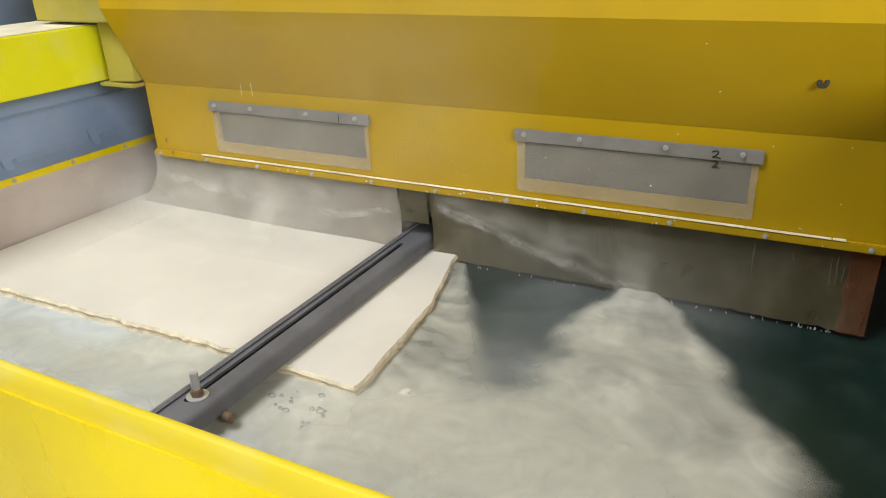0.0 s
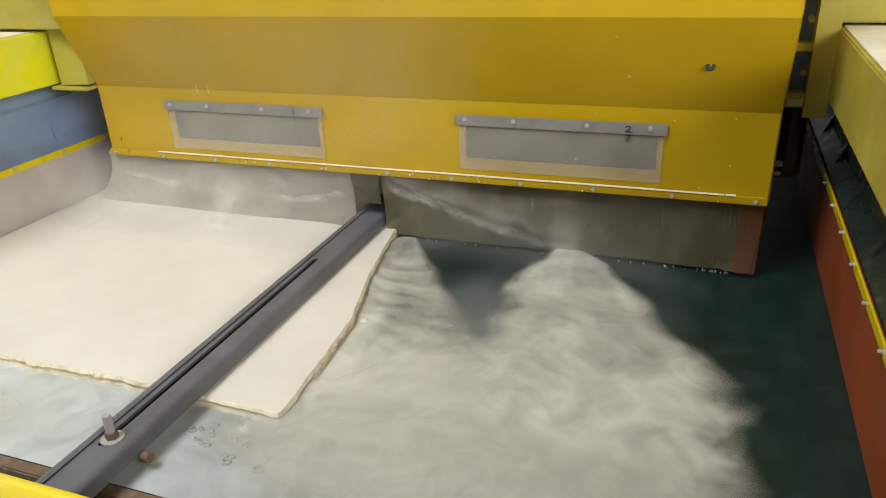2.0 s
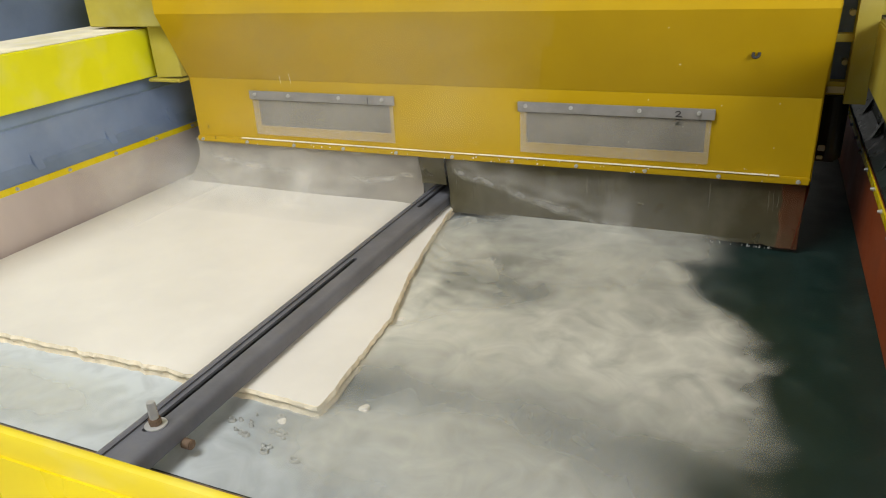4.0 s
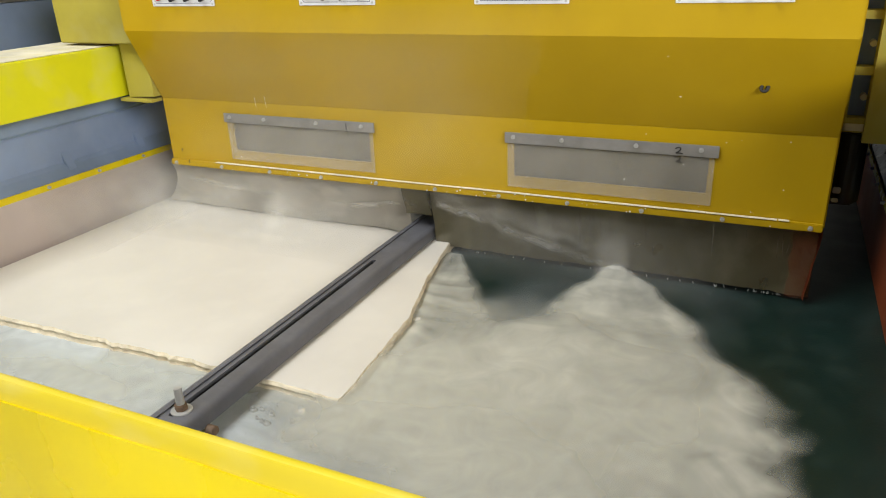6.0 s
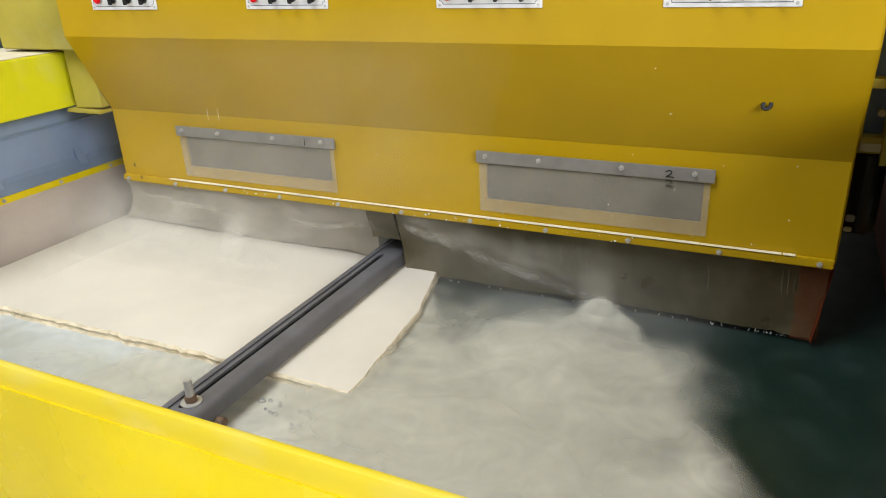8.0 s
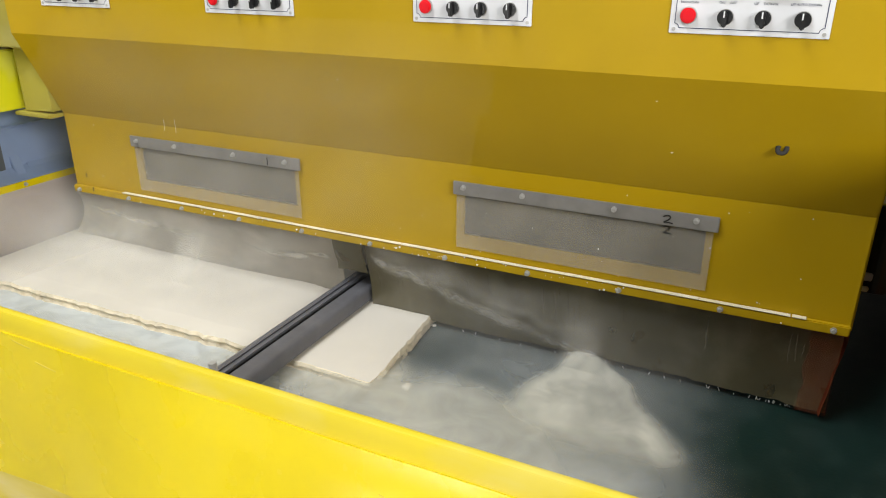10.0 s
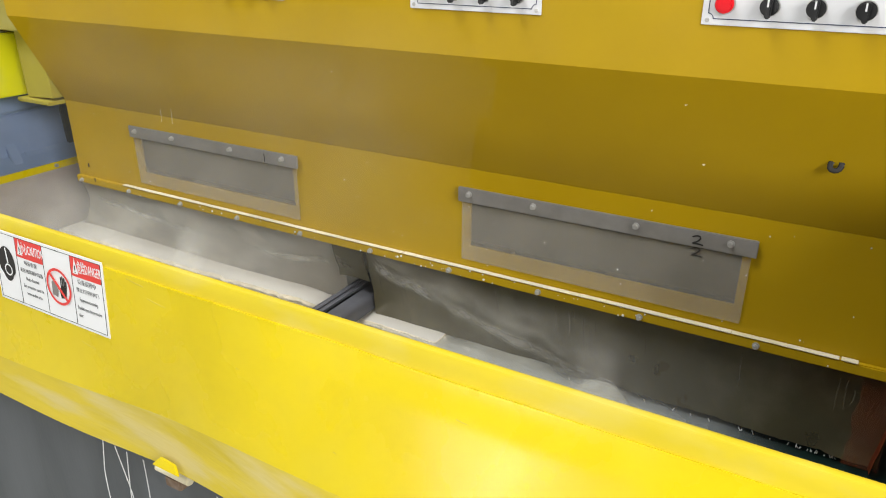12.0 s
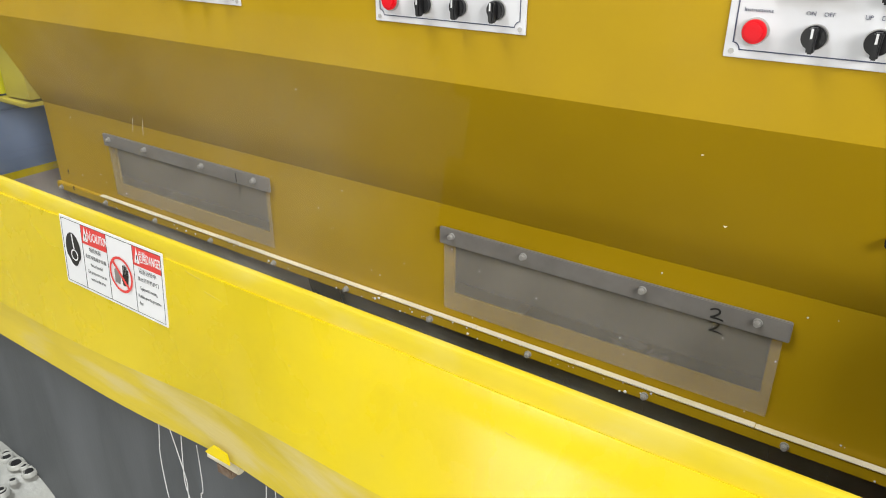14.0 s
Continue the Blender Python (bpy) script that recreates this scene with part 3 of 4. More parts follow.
# ---- sides: tank walls, rubber sheets and covered guide rails ----
def side_wall(s, edge, sheet_mat, wall_mat, names, near):
    """s: +1 for the side at X1, -1 for X0."""
    def xr(a, b):
        return (edge + s * a, edge + s * b) if s > 0 else (edge + s * b, edge + s * a)
    ob = thing("tank_wall", names[0], "tank wall")
    x = xr(0.0, 0.005)
    sh = part("rubber_sheet", box(x[0], x[1], near + 0.02, 4.1, BELT_Z + 0.004, 0.988, 0.001), sheet_mat, ob, names[1])
    x = xr(-0.005, -0.0005)
    part("clamp_strip", box(x[0], x[1], near + 0.02, 4.1, 0.973, 0.994, 0.001), LEMON, ob, "yellow clamping strip with bolts")
    for k in range(-1 if s < 0 else 0, 15):
        bolt(ob, pose(edge - s * 0.005, (0.918 if s < 0 else 0.96) + (0.2005 if s < 0 else 0.17) * k, 0.984, 0, -90 * s, 0), SMALLBOLT)
    prof = [(edge + s * 0.006, 0.8), (edge + s * 0.006, 0.995), (edge + s * 0.045, 1.03), (edge + s * 0.06, 1.25), (edge + s * 0.075, 1.25), (edge + s * 0.09, 0.8)]
    part("wall_plate", prism(prof, "y", near, 4.1, 0.001), wall_mat, ob)
    for y in (((0.7,) if s < 0 else ()) + (1.01, 1.32, 1.63, 1.94, 2.25, 2.56, 2.87)):
        rib = [(edge + s * 0.02, 1.006), (edge + s * 0.056, 1.085), (edge + s * 0.048, 1.03)]
        part("gusset", prism(rib, "y", y, y + 0.03, 0.002), wall_mat, ob)
        part("fold_line", prism([(edge + s * 0.034, 1.02), (edge + s * 0.044, 1.034), (edge + s * 0.05, 1.03)], "y", y + 0.05, y + 0.29), wall_mat, ob)
    part("upper_fold", prism([(edge + s * 0.05, 1.145), (edge + s * 0.046, 1.152), (edge + s * 0.058, 1.16)], "y", near + 0.03, 4.0), wall_mat, ob)
    part("wall_foot", box(*xr(0.02, 0.09), near, 4.1, 0.0, 0.79, 0.002), TANK, ob)


side_wall(-1, X0, SHEET, SLATE, ("slate blue tank wall with gussets and a hanging rubber sheet", "pinkish grey slurry-stained rubber sheet"), 0.55)
side_wall(1, X1, ORANGE, DARKSIDE, ("wet tank wall, coloured dark for shade, with an orange rubber sheet", "orange red rubber sheet"), 0.55)


def rail_cover(x0, x1, near, paint):
    ob = thing("rail_cover", "lemon yellow sheet cover over the guide rail, dusty on top", "rail cover")
    part("cover_box", box(min(x0, x1), max(x0, x1), near, 4.3, 1.216, 1.386, 0.004), paint, ob)
    part("dust_layer", box(min(x0, x1) + 0.012, max(x0, x1) - 0.012, near + 0.01, 4.29, 1.3865, 1.389, 0.001), DUSTGLINT, ob, "layer of pale stone dust")
    for y in (1.2, 4.0):
        part("cover_post", box(min(x0, x1) + 0.08, max(x0, x1) - 0.08, y, y + 0.1, 0.0, 1.215, 0.003), TANK, ob)


rail_cover(-2.06, -2.38, 0.55, RAILPAINT)
# near ends of cover and wall at X1: unseen, drawn out to cast shade
rail_cover(0.265, 0.6, 0.5, OLIVE)


def neighbour():
    """The next machine's side seen past the rail, and the workshop behind it."""
    ob = thing("neighbour_machine", "slate blue machine side with a yellow top beam", "machine")
    part("machine_side", box(-2.75, -2.7, 0.9, 5.5, 0.0, 1.52, 0.004), SLATE, ob)
    # dark strip put in for the shade under the top beam
    part("gap_shade", box(-2.74, -2.69, 0.9, 5.5, 1.523, 1.57, 0.0), INSIDE, ob)
    part("top_beam", box(-2.95, -2.62, 0.9, 5.5, 1.573, 1.66, 0.006), LEMON, ob, "yellow top beam")
    part("dust_layer", box(-2.94, -2.63, 0.91, 5.49, 1.6605, 1.663), DUSTGLINT, ob)
    cab = thing("control_cabinet", "light grey steel cabinet by the far wall", "cabinet")
    part("cabinet_body", box(-4.45, -3.65, 3.9, 4.4, 0.0, 2.3, 0.01), CABINET, cab)
    part("cabinet_door", box(-4.42, -4.06, 3.885, 3.898, 0.1, 2.25, 0.004), CABINET, cab)
    part("cabinet_door", box(-4.04, -3.68, 3.885, 3.898, 0.1, 2.25, 0.004), CABINET, cab)
    mot = thing("pump_motor", "grey finned electric motor on a stand", "motor")
    base = Matrix.Translation((-3.35, 4.2, 1.88))
    bm = tube(0.1, 0.3, base @ pose(0, 0, 0, 0, 90, 0), 28, 0.01)
    part("motor_body", bm, STEEL, mot)
    for k in range(8):
        part("cooling_fin", tube(0.115, 0.008, base @ pose(0.03 + k * 0.03, 0, 0, 0, 90, 0), 24), STEEL, mot)
    part("motor_stand", box(-3.35, -3.05, 4.12, 4.28, 0.0, 1.778, 0.005), TANK, mot)
    pip = thing("pipe_rack", "row of grey upright pipes by the wall", "pipes")
    for k in range(7):
        part("pipe", tube(0.035, 3.2, Matrix.Translation((-4.5, 3.72 - 0.13 * k, 0)), 14), TANK if k % 2 else CABINET, pip)


neighbour()


# ---- the moving bridge ----
BX0, BX1 = -1.9, 0.152


def control_panel(bridge, x, first):
    """Panel in its own space: x along it, y up it, z out of it."""
    ob = part("control_panel", box(0, 0.24, 0, 0.2, 0, 0.002, 0.0007), WHITE, bridge, "white control panel with red lamp, knobs and meters", at=pose(x, 1.5825, 1.519, 90))
    def p(name, bm, material, label="", smooth=False, at=None):
        return part(name, bm, material, ob, label, smooth, at)
    i, t = 0.008, 0.0012
    for a, b, c, d in ((i + 0.008, 0.24 - i - 0.008, i, i + t), (i, i + t, i + 0.008, 0.192), (0.24 - i - t, 0.24 - i, i + 0.008, 0.192), (i, 0.24 - i, 0.192, 0.192 + t)):
        p("border_line", box(a, b, c, d, 0.0021, 0.0025), NAVY)
    for cx in (i, 0.24 - i):
        pts = [(cx + (0.008 if cx < 0.1 else -0.008) * math.cos(a), i + 0.008 * math.sin(a)) for a in [math.pi / 2 * k / 6 for k in range(7)]]
        stroke(pts, t, 0.0006, pose(0, 0, 0.0024), NAVY, ob, "border_corner")
        p("screw", tube(0.003, 0.0012, Matrix.Translation((cx, 0.0065, 0.002)), 12), STEEL)
        p("screw", tube(0.003, 0.0012, Matrix.Translation((cx, 0.195, 0.002)), 12), STEEL)
    p("lamp_bezel", tube(0.0138, 0.004, Matrix.Translation((0.029, 0.0285, 0.002)), 28, 0.001), STEEL)
    p("red_lamp", tube(0.0122, 0.010, Matrix.Translation((0.029, 0.0285, 0.002)), 28, 0.003), REDLENS, "red indicator lamp")
    for kx in (0.086, 0.142, 0.199):
        p("knob_collar", tube(0.0128, 0.004, Matrix.Translation((kx, 0.0275, 0.002)), 28, 0.001), STEEL)
        p("knob", tube(0.0118, 0.009, Matrix.Translation((kx, 0.0275, 0.003)), 28, 0.0015), BLACK, "black selector knob")
        p("knob_grip", prism([(-0.0034, -0.0145), (0.0034, -0.0145), (0.0042, 0.0108), (-0.0042, 0.0108)], "z", 0.0, 0.011, 0.0015), BLACK, at=pose(kx, 0.0275, 0.010, 0, 0, 0))
        p("knob_mark", box(-0.0011, 0.0011, 0.0005, 0.0102, 0.0211, 0.0216), DIGIT, at=pose(kx - 0.0005, 0.0275, 0))
    for text, tx in (("Instructions", 0.029), ("ON    OFF", 0.087), ("UP    DOWN", 0.143), ("UP AUTO DOWN", 0.2)):
        lettering(text, 0.006, pose(tx, 0.0475, 0.0024), NAVY, ob, narrow=1.0 if tx < 0.19 else 0.9)
    # ammeter
    p("meter_frame", box(0.038, 0.112, 0.066, 0.106, 0.002, 0.010, 0.0015), CREAM, "cream ammeter frame")
    p("meter_screen", box(0.044, 0.106, 0.078, 0.1, 0.0101, 0.0106), SCREEN)
    lettering("A", 0.012, pose(0.1, 0.0825, 0.0108), DIGIT, ob)
    p("print_bar", box(0.042, 0.056, 0.0705, 0.072, 0.0101, 0.0104), NAVY)
    # controller
    p("controller", box(0.137, 0.185, 0.062, 0.132, 0.002, 0.012, 0.002), BLACK, "black digital controller")
    p("controller_screen", box(0.142, 0.18, 0.092, 0.125, 0.0121, 0.0125), SCREEN)
    for k in range(4):
        p("controller_key", tube(0.0035, 0.001, Matrix.Translation((0.1445 + 0.0108 * k, 0.073, 0.012)), 12), STEEL)
        p("print_bar", box(0.142 + 0.0108 * k, 0.1475 + 0.0108 * k, 0.0795, 0.081, 0.0121, 0.0124), BARSTEEL)


def inspection_window(bridge, x0, x1, number):
    y = 1.6865
    ob = part("inspection_flap", prism([(y - 0.0012, 1.022), (y, 1.022), (y, 1.17), (y - 0.0012, 1.17)], "x", x0 + 0.006, x1 - 0.008), PVC, bridge, "frosted clear plastic inspection flap")
    bar = part("clamp_bar", box(x0, x1, y - 0.0075, y - 0.0015, 1.148, 1.178, 0.0012), BARSTEEL, bridge, "grey steel clamp bar with four bolts")
    w = x1 - x0
    for s in (0.045, 0.29, 0.64, 0.925):
        bolt(bar, pose(x0 + w * s, y - 0.0075, 1.166, 90), BOLT)
    for k, z in enumerate((1.162, 1.138)):
        if number == 1:
            pts = [(0, 0.009), (0.0015, 0), (0.0005, -0.010)]
        else:
            pts = [(-0.009, 0.004), (-0.002, 0.009), (0.006, 0.005), (0.0, -0.003), (-0.010, -0.008), (0.002, -0.006), (0.010, -0.008)]
        stroke(pts, 0.0028, 0.001, pose(x0 + w * 0.83, y - (0.0085 if k == 0 else 0.002), z, 90), MARKER, bar, "pen_mark")


def bridge():
    ob = thing("polishing_bridge", "golden yellow polishing bridge hood with control panels and plastic skirts", "polishing machine")
    lab = "golden yellow painted sheet"
    up = [(1.583, 2.2), (1.583, 1.446), (1.69, 1.215)]
    part("upper_cover", prism(folded(up, 0.005), "x", BX0, BX1, 0.0), PAINT, ob)
    # lower face with the two openings
    xs = [BX0, -1.612, -1.094, -0.634, -0.122, BX1]
    zs = [0.986, 1.052, 1.15, 1.2145]
    bm = bmesh.new()
    v = {(i, j): bm.verts.new((x, 1.69, z)) for i, x in enumerate(xs) for j, z in enumerate(zs)}
    for i in range(5):
        for j in range(3):
            if not (j == 1 and i in (1, 3)):
                bm.faces.new((v[i, j], v[i + 1, j], v[i + 1, j + 1], v[i, j + 1]))
    for f in list(bm.faces):
        f.normal_update()
    bmesh.ops.solidify(bm, geom=bm.faces[:], thickness=0.005)
    ahead = 1.69 - min(v.co.y for v in bm.verts)
    bmesh.ops.translate(bm, verts=bm.verts[:], vec=(0, ahead, 0))
    part("lower_cover", bm, PAINT, ob)
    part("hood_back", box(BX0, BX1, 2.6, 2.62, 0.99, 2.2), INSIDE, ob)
    part("hood_top", box(BX0, BX1, 1.583, 2.62, 2.201, 2.21), PAINT, ob)
    part("hood_side", prism([(1.59, 2.2), (1.59, 1.45), (1.697, 1.22), (1.697, 0.99), (2.599, 0.99), (2.599, 2.2)], "x", BX0 - 0.004, BX0 - 0.0005), PAINT, ob)
    part("hood_side", prism([(1.59, 2.2), (1.59, 1.45), (1.697, 1.22), (1.697, 0.99), (2.599, 0.99), (2.599, 2.2)], "x", BX1 + 0.0005, BX1 + 0.004), PAINT, ob)
    # added dark block: the shade behind the window openings
    part("inside_shade_block", box(BX0 + 0.01, BX1 - 0.01, 1.78, 2.59, 1.02, 1.6), INSIDE, ob, "dark block that gives the shade inside the hood")
    # flange along the lower edge
    flange = part("lower_flange", box(BX0, BX1, 1.677, 1.689, 0.984, 1.004, 0.002), PAINT, ob, "folded lower flange with a row of bolts")
    bead_rng, x = random.Random(2), BX0 + 0.2
    while x < BX1 - 0.08:
        w = min(bead_rng.uniform(0.05, 0.3), BX1 - 0.075 - x)
        # pale bead stands in for the highlight on the flange's fold
        part("lip_highlight", box(x, x + w, 1.6755, 1.6875, 1.0045, 1.0045 + bead_rng.uniform(0.001, 0.0019), 0.0003), DUSTGLINT, flange, "pale bead for the highlight along the flange")
        x += w + bead_rng.choice((0.0004, 0.0006, 0.001, 0.003))
    for k in range(11):
        bolt(flange, pose(-1.875 + 0.2 * k, 1.677, 0.993, 90))
    rng = random.Random(9)
    for k in range(46):
        x = rng.uniform(-1.3, -0.3) if k < 30 else rng.uniform(-1.8, 0.1)
        s = rng.uniform(0.001, 0.003)
        bm = bmesh.new()
        bmesh.ops.create_icosphere(bm, subdivisions=1, radius=s)
        part("splash_speck", bm, DRIP, flange, at=pose(x, 1.6765, 0.985 + rng.uniform(0, 0.022)))
    for k in range(40):
        x, z, sz = rng.uniform(-1.8, 0.1), rng.uniform(1.01, 1.2), rng.uniform(0.0006, 0.0016)
        bm = bmesh.new()
        bmesh.ops.create_icosphere(bm, subdivisions=1, radius=sz)
        part("splash_speck", bm, DRIP, ob, at=pose(x, 1.684 if 1.02 < z < 1.145 else 1.6895, z))
    for x in (-1.757, -1.22, -0.699, -0.219):
        control_panel(ob, x, x)
    inspection_window(ob, -1.637, -1.071, 1)
    inspection_window(ob, -0.657, -0.1, 2)
    # a torn black mark and scratches on the sloping band
    def on_slope(x, z, out=0.001):
        s = (z - 1.215) / (1.446 - 1.215)
        return pose(x, 1.69 - 0.107 * s - out, z, 90 - 24.9, 0, 0)
    stroke([(-0.004, 0.012), (0.010, 0.008), (0.008, -0.012), (-0.008, -0.010), (-0.004, 0.002)], 0.008, 0.002, on_slope(-0.018, 1.335), MARKER, ob, "black_mark")
    for x, z, dx, dz, w in ((-1.50, 1.235, 0.012, -0.03, 0.0012), (-1.46, 1.24, 0.016, -0.034, 0.0012), (-0.23, 1.40, 0.018, 0.009, 0.002), (-0.2, 1.30, 0.004, 0.003, 0.004), (-0.9, 1.39, 0.003, 0.001, 0.003)):
        stroke([(0, 0), (dx / 2, dz / 2 + 0.001), (dx, dz)], w, 0.0006, on_slope(x, z), DUSTGLINT, ob, "scratch")
    lower = pose(-1.855, 1.6895, 1.03, 90)
    for dx, dz in ((0, 0), (0.035, -0.035)):
        stroke([(dx, dz), (dx, dz + 0.012), (dx + 0.007, dz + 0.010), (dx + 0.001, dz + 0.006), (dx + 0.008, dz + 0.003), (dx, dz)], 0.002, 0.001, lower if dx == 0 else lower @ Matrix.Translation((0, 0, 0.0125)), MARKER, ob, "pen_mark")
    # pale shape of an old sticker high on the cover
    part("sticker_trace", box(-0.98, -0.79, 1.5815, 1.5828, 1.575, 1.66), LEMON, ob, "paler patch left by a sticker")
    # end over the rail at X0
    part("end_housing", box(-2.262, BX0 - 0.006, 1.63, 2.55, 1.398, 1.607, 0.004), OLIVE, ob, "dull yellow end housing over the rail")
    part("end_wedge", prism([(-2.022, 1.216), (-2.022, 1.396), (BX0 - 0.006, 1.396), (BX0 - 0.006, 1.222)], "y", 1.66, 2.5, 0.002), OLIVE, ob)
    part("wedge_foot", box(-2.05, BX0 - 0.006, 1.645, 2.5, 1.204, 1.215, 0.002), OLIVE, ob)
    # end at X1: a column with deep pockets, its saddle over the rail, and a dark drive unit
    col = bmesh.new()
    box(BX1 + 0.006, BX1 + 0.022, 1.86, 1.9, 1.19, 2.1, bm=col)
    box(BX1 + 0.062, BX1 + 0.115, 1.84, 1.9, 1.17, 2.1, bm=col)
    for z0, z1 in ((1.19, 1.225), (1.33, 1.35), (1.46, 1.48), (1.60, 1.62), (1.75, 1.77)):
        box(BX1 + 0.022, BX1 + 0.062, 1.862, 1.9, z0, z1, bm=col)
    colp = part("end_column", col, OLIVE, ob, "dull yellow column with deep pockets")
    part("pocket_back", box(BX1 + 0.006, BX1 + 0.1, 1.93, 1.94, 1.19, 2.1), SLATE, colp)
    for z in (1.27, 1.40, 1.53):
        part("pocket_bolt", tube(0.008, 0.03, pose(BX1 + 0.055, 1.93, z, 90), 10), CREAM, colp)
    part("end_housing", box(BX1 + 0.095, 0.5, 1.87, 2.5, 1.397, 1.75, 0.004), OLIVE, ob, "dull yellow end housing over the rail")
    part("end_skirt_plate", box(BX1 + 0.075, 0.255, 1.885, 2.5, 1.168, 1.396, 0.003), OLIVE, ob)
    drive = part("drive_unit", tube(0.034, 0.19, Matrix.Translation((BX1 + 0.05, 1.9, 1.0)), 24, 0.006), BLACK, ob, "glossy black drive unit with a cream cap")
    part("drive_cap", prism([(BX1 + 0.012, 1.86), (BX1 + 0.07, 1.86), (BX1 + 0.085, 1.94), (BX1 + 0.012, 1.94)], "z", 1.191, 1.215, 0.003), CREAM, drive)
    part("drive_block", box(BX1 + 0.01, BX1 + 0.075, 1.905, 2.0, 0.985, 1.18, 0.006), BLACK, drive)
    part("drive_clip", box(BX1 + 0.02, BX1 + 0.038, 1.858, 1.868, 1.03, 1.046, 0.002), STEEL, drive)
    part("drive_clip", box(BX1 + 0.02, BX1 + 0.036, 1.858, 1.868, 1.006, 1.016, 0.002), CREAM, drive)
    return ob


BRIDGE_OB = bridge()


def skirt(name, x0, x1, drop, curl, seed, label, material, flare=0.0):
    """A hanging plastic sheet with a frayed lower edge; its hinge line is its own origin."""
    nx, nz = int((x1 - x0) * 110), 16
    bm = bmesh.new()
    v = {}
    for i in range(nx + 1):
        x = x0 + (x1 - x0) * i / nx
        fray = 0.004 * noise.noise((x * 60, seed, 0)) + 0.006 * max(0, noise.noise((x * 25, seed, 5)))
        for j in range(nz + 1):
            s = j / nz
            z = -(drop + fray) * s
            y = curl * s ** 3 + 0.016 * s * noise.noise((x * 3.2, s * 1.5, seed)) + 0.005 * s * noise.noise((x * 11, s * 4, seed))
            v[i, j] = bm.verts.new((x - flare * s * s * (1 - i / nx) ** 3, y, z))
    for i in range(nx):
        for j in range(nz):
            bm.faces.new((v[i, j], v[i, j + 1], v[i + 1, j + 1], v[i + 1, j]))
    bmesh.ops.solidify(bm, geom=bm.faces[:], thickness=0.002)
    return part(name, bm, material, BRIDGE_OB, label, True, pose(0, 1.6935, 0.99))


SKIRT_A = skirt("plastic_skirt", -1.925, -1.008, 0.198, -0.045, 3.0, "dirty translucent plastic skirt over the slab", SKIRT, 0.12)
# these two take the darker copy, with the shade in its colour
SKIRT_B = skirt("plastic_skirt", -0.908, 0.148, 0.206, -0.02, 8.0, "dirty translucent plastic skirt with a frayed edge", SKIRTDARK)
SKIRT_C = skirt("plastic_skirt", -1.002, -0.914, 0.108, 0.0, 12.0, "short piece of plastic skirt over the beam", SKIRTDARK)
for k in range(34):
    rng = random.Random(k)
    x = rng.choice((rng.uniform(-0.88, 0.12), rng.uniform(-0.1, 0.12)))
    part("fray", tube(0.001, 0.004 + 0.008 * rng.random(), pose(x, -0.018, -0.219, rng.uniform(-20, 20), rng.uniform(-25, 25), 0), 5), DRIP, SKIRT_B)
for k in range(26):
    rng = random.Random(100 + k)
    x = rng.uniform(-0.89, -0.35) if k < 18 else rng.uniform(-0.3, 0.1)
    z0, l = -rng.uniform(0.01, 0.08), rng.uniform(0.02, 0.09)
    stroke([(x, z0), (x + rng.uniform(-0.003, 0.003), z0 - l / 2), (x + rng.uniform(-0.005, 0.005), z0 - l)], rng.uniform(0.0012, 0.003), 0.0006, pose(0, -0.004 - 0.01 * (l - z0) * 4, 0, 90), STREAK, SKIRT_B, "dried_streak")
for k in range(12):
    rng = random.Random(200 + k)
    x, z0, l = rng.uniform(-1.88, -1.05), -rng.uniform(0.01, 0.05), rng.uniform(0.01, 0.05)
    stroke([(x, z0), (x + 0.001, z0 - l / 2), (x, z0 - l)], rng.uniform(0.0012, 0.003), 0.0006, pose(0, -0.004, 0, 90), STREAK, SKIRT_A, "dried_streak")


def cloud(x, y, seed, octaves=4):
    v, a, f = 0.0, 0.5, 1.0
    for k in range(octaves):
        v += a * noise.noise((x * f, y * f, seed + k * 7.3))
        a, f = a * 0.5, f * 2.0
    return v


def splash_band(parent, points, wide, seed, dense):
    """A soft wavering band of thin slurry running down a skirt: points are x and height along it."""
    xs, zs = [p[0] for p in points], [p[1] for p in points]
    n, m = 130, 16
    verts, faces, cov = [], [], []
    for i in range(n + 1):
        x = xs[0] + (xs[-1] - xs[0]) * i / n
        mid = float(np.interp(x, xs, zs)) + 0.03 * cloud(x * 8, 0, seed) + 0.009 * noise.noise((x * 40, seed, 1))
        half = wide * (1 + 0.7 * noise.noise((x * 7, seed, 4)))
        for j in range(m + 1):
            v = j / m * 2 - 1
            z = min(mid + half * v, -0.004)
            verts.append((x, -0.008 + 0.035 * z, z))
            ends = smooth(0, 0.06, i / n) * smooth(1, 0.94, i / n)
            sharp = smooth(-1.0, -0.1, v) * smooth(1.0, 0.0, v)
            cov.append(max(0.0, dense * ends * sharp * (0.75 + 1.5 * cloud(x * 14, z * 24, seed + 2))))
    for i in range(n):
        for j in range(m):
            a = i * (m + 1) + j
            faces.append((a, a + m + 1, a + m + 2, a + 1))
    me = bpy.data.meshes.new("splash_band")
    me.from_pydata(verts, [], faces)
    me.attributes.new("cover", 'FLOAT', 'POINT').data.foreach_set("value", cov)
    me.materials.append(FOAM)
    for p in me.polygons:
        p.use_smooth = True
    ob = new("splash_band", me)
    ob.parent = parent
    ob["label"] = "thin wavering band of white slurry on the plastic"


